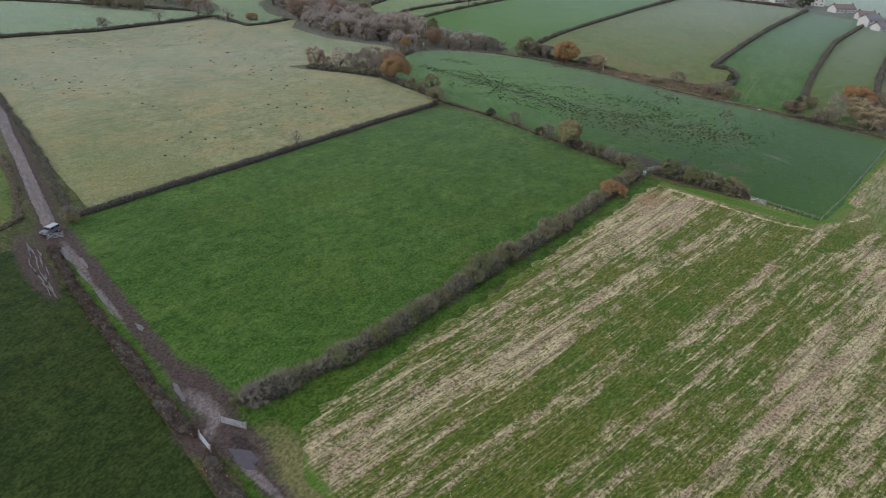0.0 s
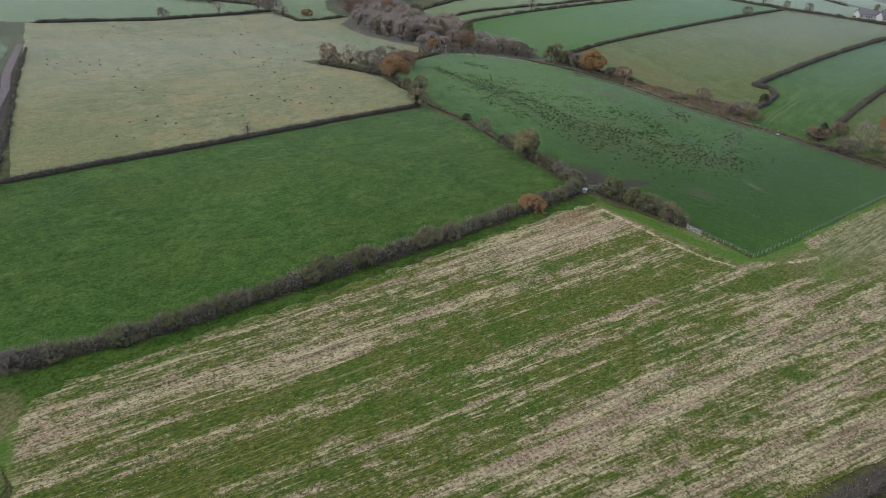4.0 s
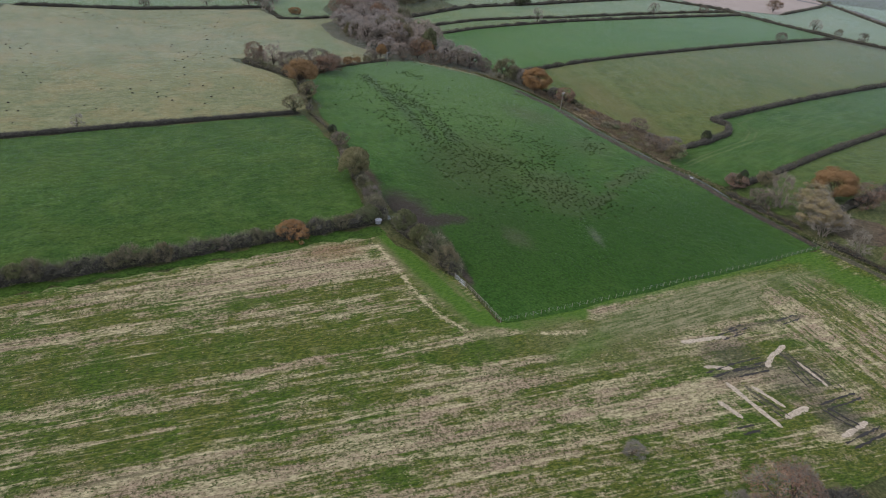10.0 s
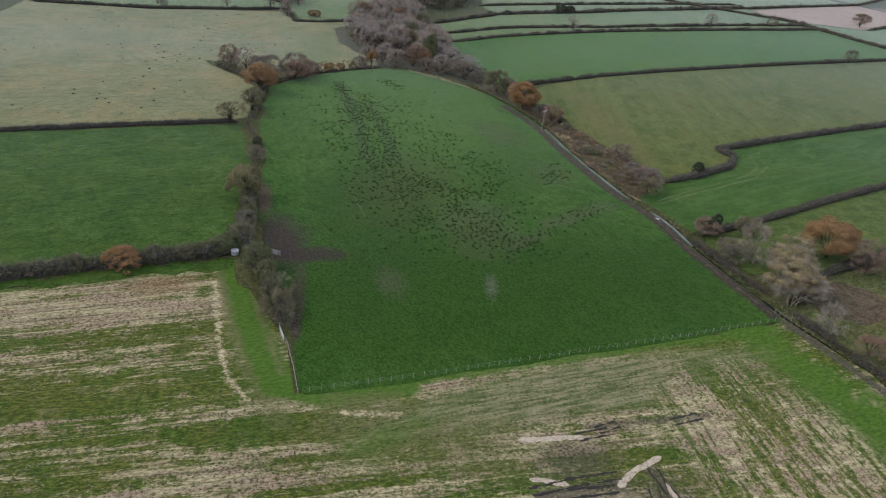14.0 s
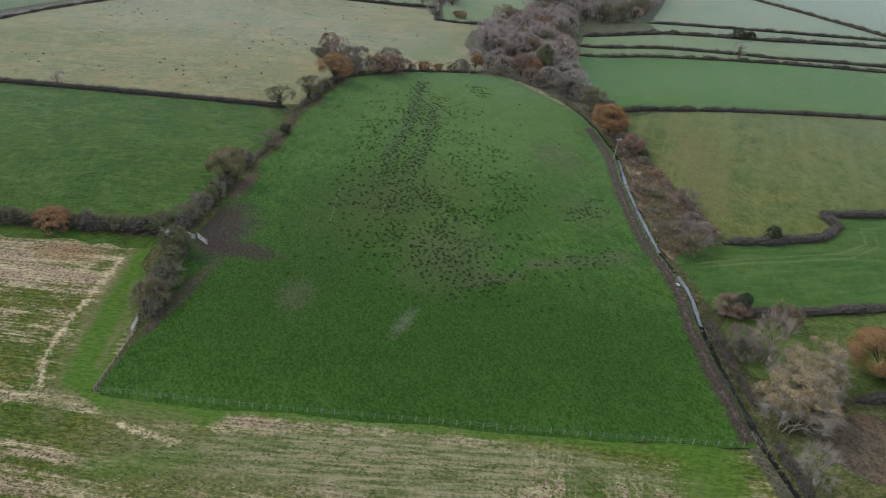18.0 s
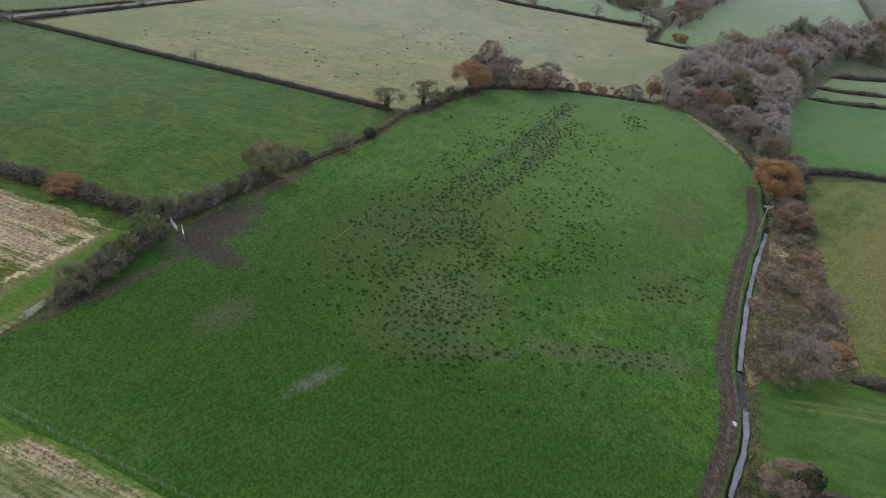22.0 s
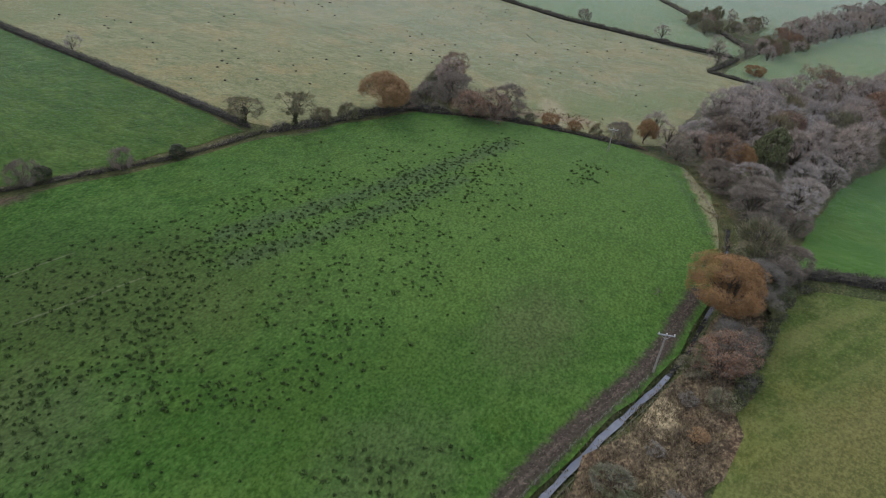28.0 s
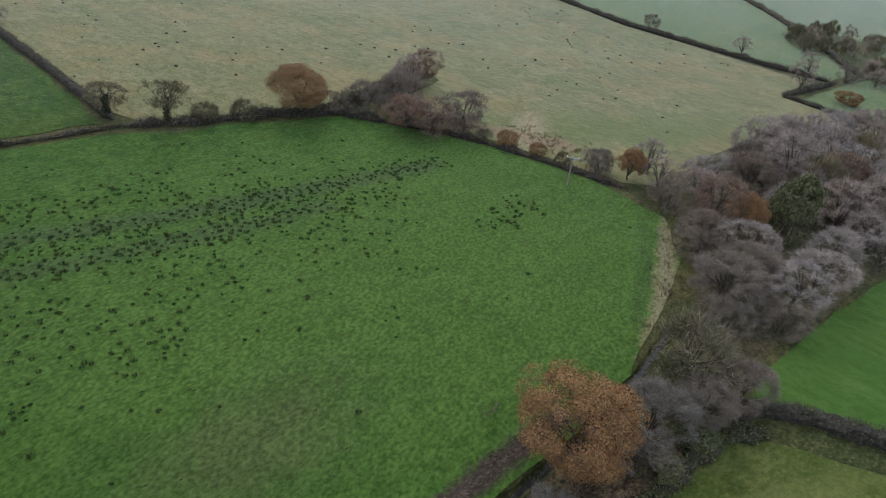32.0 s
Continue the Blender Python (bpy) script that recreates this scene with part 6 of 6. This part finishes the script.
def fence(label, path, gap, h, seed, rails=0, wires=3):
    rng = random.Random(seed)
    (x0, y0) = path[0]
    ob = thing("fence", label, "fence", at=on_land(x0, y0))
    z0 = land(x0, y0)
    me = solid("post", M_POST, lambda bm: box_bm(bm, (0.09, 0.09, h + 0.3), (0, 0, (h - 0.3) / 2), bevel=0.015), ob)
    stops = [q for q, _ in walk_line(path, gap)]
    for i, (x, y) in enumerate(stops):
        p = me if i == 0 else part("post", me.data, ob)
        p.matrix_basis = pose(x - x0, y - y0, land(x, y) - z0 + 0.05, rng.uniform(-4, 4), rng.uniform(-4, 4), rng.uniform(0, 90))
    for k in range(wires + rails):
        z = h * (0.9 - 0.8 * k / max(1, wires + rails))
        def run(bm, z=z):
            for (ax, ay), (bx, by) in zip(stops, stops[1:]):
                a = (ax - x0, ay - y0, land(ax, ay) - z0 + z + 0.05)
                b = (bx - x0, by - y0, land(bx, by) - z0 + z + 0.05)
                rod_bm(bm, a, b, 0.03 if k < rails else 0.006, sides=5 if k < rails else 4)
        solid("rail" if k < rails else "wire", M_POST if k < rails else M_WIRE, run, ob)
    return ob


fence("post and wire stock fence along the meadow", [(-51.6, 195.8), (-54, 220), (-57, 243), (-60.5, 271), (-64.5, 298.5)], 2.1, 1.2, 1)
fence("pale post and rail fence at the meadow corner", [(-66, 194.4), (-58, 195.4), (-51.6, 195.8)], 2.0, 1.15, 2, rails=2, wires=1)
fence("grey timber rails across the ditch end", [(-67.5, 300.6), (-65.2, 301.4), (-63.6, 303.6)], 1.5, 1.1, 4, rails=2, wires=0)
fence("old wire fence along the ditch bank", [(x, y - 1.7) for x, y in DITCH[11:20]], 2.6, 1.05, 5, wires=2)
fence("old wire fence along the wood", [(-246, 272), (-256, 263), (-262, 256)], 2.5, 1.1, 3, rails=1, wires=1)


def mound(label, path, half, top, material, name, seed):
    """A low rounded strip lying on the field."""
    rng = random.Random(seed)
    verts, faces = [], []
    pts = walk_line(path, 0.3)
    for i, ((x, y), (tx, ty)) in enumerate(pts):
        e = min(1.0, 0.35 + 0.3 * min(i, len(pts) - 1 - i))
        for o, z in ((-1, 0), (-0.7, 0.7), (-0.2, 1), (0.3, 1), (0.7, 0.7), (1, 0)):
            w = 1 + 0.55 * noise.noise(Vector((x * 0.5, y * 0.5, seed + (3 if o < 0 else 8)))) + 0.35 * noise.noise(Vector((x * 1.9, y * 1.9, seed + (3 if o < 0 else 8))))
            k = o * half * e * w + rng.uniform(-0.06, 0.06)
            verts.append((x - ty * k, y + tx * k, land(x, y) + 0.11 + z * top * rng.uniform(0.5, 1.4)))
    for i in range(len(pts) - 1):
        for j in range(5):
            faces.append((6 * i + j, 6 * i + j + 1, 6 * i + j + 7, 6 * i + j + 6))
    return tagged(new(name, mesh_of(name, verts, faces, material)), label, "straw" if material is M_STRAW else "rut")


for i, (line, half) in enumerate((
    ([(-36.5, 230.1), (-36.3, 236), (-35.9, 241.5)], 0.55), ([(-28.5, 229.2), (-26.6, 234.9)], 0.5), ([(-23.3, 230.3), (-17, 230.8), (-10.2, 231.5)], 0.5), ([(-21, 234.5), (-14.4, 236.5)], 0.45),
    ([(-19.3, 224.8), (-14.1, 226)], 0.5), ([(-12.2, 234.2), (-13.3, 240.9)], 0.6), ([(-25.2, 250.5), (-17, 250.2)], 0.4), ([(-25.2, 242.4), (-27.6, 246), (-30.3, 252.3)], 0.55), ([(-5.3, 240.5), (-7.1, 249)], 0.5))):
    mound("pale strip of flattened straw in the stubble", line, half, 0.04, M_STRAW, "straw_strip", 60 + i)
for i, (line, half) in enumerate((([(-26, 228.5), (-26.9, 235.7), (-27.4, 243.6)], 0.4), ([(-36, 240.1), (-36.8, 246.2)], 0.55), ([(-37.5, 258.3), (-38.4, 264.3)], 0.6), ([(-11.5, 223), (-11.5, 226.8)], 0.7), ([(-24, 247.7), (-17.1, 246.5)], 0.3), ([(-22, 252), (-15, 252)], 0.2), ([(-19, 233), (-12, 234.6)], 0.25), ([(-12.5, 244), (-13.3, 254)], 0.5), ([(-24.9, 234.2), (-24.8, 242)], 0.5), ([(-28.2, 249.4), (-18.4, 250.6)], 0.3), ([(-12.2, 243.7), (-6.5, 245.8)], 0.6), ([(-3.1, 240), (-4.7, 250.5)], 0.4), ([(-37, 244.1), (-38.2, 248.4)], 0.4))):
    for side in (-1, 1):
        pair = [(x - ty * 0.75 * side, y + tx * 0.75 * side) for (x, y), (tx, ty) in walk_line(line, 3.0)]
        v, f = ribbon(pair, min(half, 0.4) * 0.5, 0.15 + 0.004 * i, seed=70 + 2 * i + side, step=0.6, wander=0.9)
        tagged(new("rut_water", mesh_of("rut_water", v, f, M_RUT)), "dark wet tractor rut with standing water", "puddle", kind="structure")


def clods(name, label, material, density, box, tries, seed, size, tall, turn, category):
    """Low broken tufts, each a small three-sided heap drawn out along the rows."""
    rng = np.random.default_rng(seed)
    x, y = rng.uniform(box[0], box[1], tries), rng.uniform(box[2], box[3], tries)
    keep = np.array([density(a, b) for a, b in zip(x, y)]) > rng.uniform(0, 1, tries)
    x, y = x[keep], y[keep]
    n = len(x)
    z = np.array([land(a, b) for a, b in zip(x, y)]) + 0.09
    s = rng.uniform(*size, n)
    c, q = math.cos(radians(turn)), math.sin(radians(turn))
    v = np.empty((n * 4, 3))
    for k in range(3):
        a = rng.uniform(-0.5, 0.5, n) + k * 2.094
        u, w = np.cos(a) * s * 1.5, np.sin(a) * s * 0.7
        v[k::4] = np.stack([x + u * c - w * q, y + u * q + w * c, z], 1)
    v[3::4] = np.stack([x + rng.normal(size=n) * s * 0.3, y + rng.normal(size=n) * s * 0.3, z + s * rng.uniform(*tall, n)], 1)
    b = np.arange(n)[:, None] * 4
    f = np.concatenate([b + np.array([[0, 1, 3]]), b + np.array([[1, 2, 3]]), b + np.array([[2, 0, 3]])])
    return tagged(new(name, mesh_of(name, *joined([(v, f)]), material)), label, category, kind="stuff")


STUB = [(-72, 41), (-76, 70), (-81, 103), (-89, 150), (-93, 180), (-70, 182), (-48, 188), (-50, 210), (-53, 240), (-58, 285), (-30, 298), (3, 290), (1, 41)]


def rows_of(x, y, seed, bias, cut):
    u, w = y, x - (y - 170) * (0.0745 + 0.00263 * x)
    n = noise.noise(Vector((u * 0.05, w * 0.5, seed))) + 0.7 * noise.noise(Vector((u * 0.016, w * 0.13, seed + 4))) + 0.3 * noise.noise(Vector((u * 0.6, w * 1.2, seed + 9)))
    return (1.0 if n > cut else 0.03) * bias if inside(x, y, STUB) else 0.0


clods("straw_litter", "broken pale straw littered along the stubble rows", M_STUBBLEBIT, lambda x, y: rows_of(x, y, 2, 0.7, 0.2), (-94, 3, 41, 298), 90000, 31, (0.08, 0.2), (0.15, 0.4), STUB_RZ, "straw")
clods("weed_tufts", "small green weeds among the stubble", M_WEED, lambda x, y: rows_of(x, y, 12, 0.7, 0.0), (-94, 3, 41, 298), 90000, 32, (0.10, 0.24), (0.4, 0.8), STUB_RZ, "weeds")
LEY = [(-156, 44), (-86, 41), (-83, 60), (-88, 95), (-94, 135), (-102, 180), (-182, 178), (-170, 95)]
MEAD = [(-56, 200), (-72, 199), (-100, 207), (-130, 194), (-230, 196), (-262, 236), (-262, 252), (-218, 280), (-170, 285), (-88, 293), (-68, 296)]
tuftiness = lambda x, y, a: max(0.0, 0.25 + 0.9 * noise.noise(Vector((x * 0.07, y * 0.07, 5))) + 0.5 * noise.noise(Vector((x * 0.3, y * 0.3, 9)))) * a
clods("grass_tufts", "dark tufts of grass in the green fields", M_GRASSTUFT, lambda x, y: tuftiness(x, y, 0.9) if inside(x, y, LEY) or inside(x, y, MEAD) else 0, (-262, -54, 41, 296), 60000, 33, (0.12, 0.34), (0.2, 0.5), 20, "grass")


clods("mud_clods", "clods of dark mud along the trodden strip", M_CLOD, lambda x, y: near(x, y, MUD_STRIP, 1.0), (-216, -66, 278, 300), 26000, 34, (0.10, 0.3), (0.3, 0.7), 0, "mud")


def car(x, y, rz):
    ob = thing("parked_car", "pale-roofed grey off-road car parked at the gate", "car", at=on_land(x, y, rz, dz=0.14))

    def hull(bm):
        box_bm(bm, (4.0, 1.68, 0.56), (0, 0, 0.68), bevel=0.12)
        box_bm(bm, (1.2, 1.66, 0.16), (1.45, 0, 1.05), bevel=0.06)
    solid("body", M_CARGREY, hull, ob)
    solid("cabin", M_CARGREY, lambda bm: box_bm(bm, (2.7, 1.6, 0.62), (-0.6, 0, 1.32), bevel=0.14), ob)
    solid("roof", M_SILVER, lambda bm: box_bm(bm, (2.5, 1.5, 0.1), (-0.6, 0, 1.66), bevel=0.04), ob, "pale roof")
    solid("windscreen", M_DARK, lambda bm: box_bm(bm, (0.06, 1.36, 0.46), (0.74, 0, 1.36), Matrix.Rotation(radians(-14), 4, "Y")), ob)
    solid("rear_window", M_DARK, lambda bm: box_bm(bm, (0.04, 1.3, 0.36), (-1.96, 0, 1.4)), ob)
    for s in (-0.81, 0.81):
        for q in (-1.3, -0.1):
            solid("side_window", M_DARK, lambda bm, s=s, q=q: box_bm(bm, (1.0, 0.03, 0.36), (q, s, 1.4), bevel=0.01), ob)
    for s in (-0.62, 0.62):
        solid("headlight", M_LAMP, lambda bm, s=s: box_bm(bm, (0.06, 0.3, 0.18), (2.15, s, 0.85), bevel=0.02), ob)
    solid("bumper", M_RUBBER, lambda bm: box_bm(bm, (0.2, 1.7, 0.2), (2.14, 0, 0.5), bevel=0.04), ob)
    for a in (-1.35, 1.35):
        for s in (-0.8, 0.8):
            w = solid("wheel", M_RUBBER, lambda bm, a=a, s=s: rod_bm(bm, (a, s - 0.11, 0.36), (a, s + 0.11, 0.36), 0.36, sides=18), ob)
            solid("rim", M_GALV, lambda bm, a=a, s=s: rod_bm(bm, (a, s - 0.13, 0.36), (a, s + 0.13, 0.36), 0.2, sides=12), w)


car(-155.0, 35.3, -62)

tank = thing("water_trough", "round grey plastic water trough by the hedge", "trough", at=on_land(-99.8, 184.2, dz=0.1))
solid("tub", M_PLASTIC, lambda bm: rod_bm(bm, (0, 0, 0), (0, 0, 0.95), 0.75, 0.85, 20), tank)
solid("rim", M_PLASTIC, lambda bm: rod_bm(bm, (0, 0, 0.95), (0, 0, 1.02), 0.9, 0.9, 20), tank)


def house(x, y, rz, length, depth, eaves, ridge, roof, label, windows=4):
    ob = thing("house", label, "house", at=on_land(x, y, rz, dz=0.05))
    L, D = length / 2, depth / 2

    def walls(bm):
        box_bm(bm, (length, depth, eaves + 0.4), (0, 0, eaves / 2 - 0.2))
        for s in (-L + 0.15, L - 0.15):
            a = [bm.verts.new(p) for p in ((s, -D, eaves), (s, D, eaves), (s, 0, ridge - 0.15))]
            bm.faces.new(a)
    solid("wall", M_RENDER, walls, ob)

    def cover(bm):
        o = 0.35
        a = [bm.verts.new(p) for p in ((-L - o, -D - o, eaves - 0.1), (L + o, -D - o, eaves - 0.1), (L + o, 0, ridge), (-L - o, 0, ridge), (L + o, D + o, eaves - 0.1), (-L - o, D + o, eaves - 0.1))]
        b = [bm.verts.new(q.co + Vector((0, 0, 0.22))) for q in a]
        for q in ((0, 1, 2, 3), (3, 2, 4, 5)):
            bm.faces.new([b[i] for i in q])
            bm.faces.new([a[i] for i in reversed(q)])
        for i, j in ((0, 1), (1, 2), (2, 4), (4, 5), (5, 3), (3, 0)):
            bm.faces.new((a[i], a[j], b[j], b[i]))
    r = solid("roof", roof, cover, ob)
    for s in (-L + 0.8, L - 0.8):
        solid("chimney", M_TILE, lambda bm, s=s: box_bm(bm, (0.8, 0.7, 1.6), (s, 0, ridge + 0.4), bevel=0.04), r)
    rows_z = [1.5] if eaves < 4 else [1.5, 4.1]
    for z in rows_z:
        for i in range(windows):
            q = -L + length * (i + 0.5) / windows
            for s in (-1, 1):
                w = solid("window", M_WHITE, lambda bm, q=q, s=s, z=z: box_bm(bm, (1.5, 0.1, 1.3), (q, s * (D + 0.03), z), bevel=0.02), ob)
                solid("pane", M_DARK, lambda bm, q=q, s=s, z=z: box_bm(bm, (1.25, 0.1, 1.05), (q, s * (D + 0.05), z)), w)
    solid("door", M_CARGREY, lambda bm: box_bm(bm, (1.0, 0.1, 2.05), (length / windows * 0.02, -(D + 0.03), 1.0)), ob)


house(-258, 606, 60, 15, 7.5, 2.9, 5.6, M_SLATE, "low white cottage with a slate roof", 4)
house(-244, 614, 62, 18, 7.5, 2.9, 5.8, M_SLATE, "long low cottage with a dark slate roof", 5)
house(-225, 632, 20, 16, 9, 5.2, 8.2, M_SLATE, "pale farmhouse with a grey roof", 4)
house(-196, 612, 66, 20, 8, 2.9, 5.8, M_TILE, "white bungalow with a brown roof", 5)
house(-158, 556, 70, 14, 8, 5.0, 7.8, M_SLATE, "white house with a grey roof beside the hedge", 3)
house(-148, 545, 70, 9, 7, 2.8, 5.2, M_SLATE, "small white rendered outbuilding with slate roof", 2)
house(-172, 590, 40, 12, 8, 3.0, 5.8, M_TILE, "cream bungalow with a brown roof", 3)

sack = thing("feed_sack", "crumpled pale plastic feed sack beside the ditch", "sack", at=on_land(-114.7, 296.6, 30, dz=0.12))


def crumple(bm):
    bmesh.ops.create_icosphere(bm, subdivisions=3, radius=0.32)
    for q in bm.verts:
        k = 1 + 0.35 * noise.noise(q.co * 4.0)
        q.co = Vector((q.co.x * 1.5 * k, q.co.y * 0.9 * k, max(0.0, q.co.z * 0.8 * k + 0.12)))


solid("bag", M_PLASTIC, crumple, sack)
solid("neck", M_WHITE, lambda bm: rod_bm(bm, (0.38, 0, 0.14), (0.62, 0.06, 0.2), 0.07, 0.13, 9), sack)

# a fallen trunk and broken boughs
for x, y, rz, l in ((-270.5, 246, 20, 5), (-209.5, 278, 20, 3), (-200, 190.5, 10, 3)):
    ob = thing("fallen_branch", "bare fallen bough lying in the grass", "branch", at=on_land(x, y, rz, dz=0.2))
    rng = np.random.default_rng(int(-x))
    w = [(np.array([0, 0, 0.1]), np.array([l * 0.5, 0.2, 0.35]), 0.11, 0.08, 6), (np.array([l * 0.5, 0.2, 0.35]), np.array([l, -0.2, 0.4]), 0.08, 0.03, 5)]
    for _ in range(8):
        a = rng.uniform(0.3, 0.95) * l
        w.append((np.array([a, 0.1, 0.3]), np.array([a + rng.uniform(0.4, 1.4), rng.uniform(-1.4, 1.4), rng.uniform(0.1, 0.7)]), 0.035, 0.01, 4))
    part("bough", mesh_of("bough", *joined([tube(*q) for q in w]), M_BARK), ob)

# dark heaps of earth dotted over the pale pasture
def molehill(x, y, r):
    bm = bmesh.new()
    bmesh.ops.create_icosphere(bm, subdivisions=2, radius=1)
    for q in bm.verts:
        k = 1 + 0.3 * noise.noise(q.co * 1.7 + Vector((x, y, 0)))
        q.co = Vector((q.co.x * r * k, q.co.y * r * k, max(-0.05, q.co.z * r * 0.75 * k)))
    me = bpy.data.meshes.new("molehill")
    bm.to_mesh(me)
    bm.free()
    me.materials.append(M_HEAP)
    tagged(new("molehill", me), "dark heap of bare earth on the pale pasture", "molehill", "molehills on the pale pasture").matrix_basis = on_land(x, y, dz=0.1)


PASTURE = [(-176, 75), (-184, 130), (-193, 172), (-205, 182), (-230, 183), (-262, 164), (-275, 172), (-300, 226), (-360, 222), (-375, 200), (-392, 180), (-384, 90), (-300, 66)]
hill_rng = random.Random(77)
hills = [(-278, 115), (-268, 118), (-280, 120), (-219, 127), (-209, 136), (-201, 151), (-194, 146), (-187, 156), (-209, 154), (-220, 163)]
while len(hills) < 135:
    x, y = hill_rng.uniform(-395, -175), hill_rng.uniform(64, 228)
    if inside(x, y, PASTURE) and hill_rng.random() < 0.35 + 1.1 * noise.noise(Vector((x * 0.03, y * 0.03, 2))):
        hills.append((x, y))
for x, y in hills:
    molehill(x, y, hill_rng.uniform(0.26, 0.46))
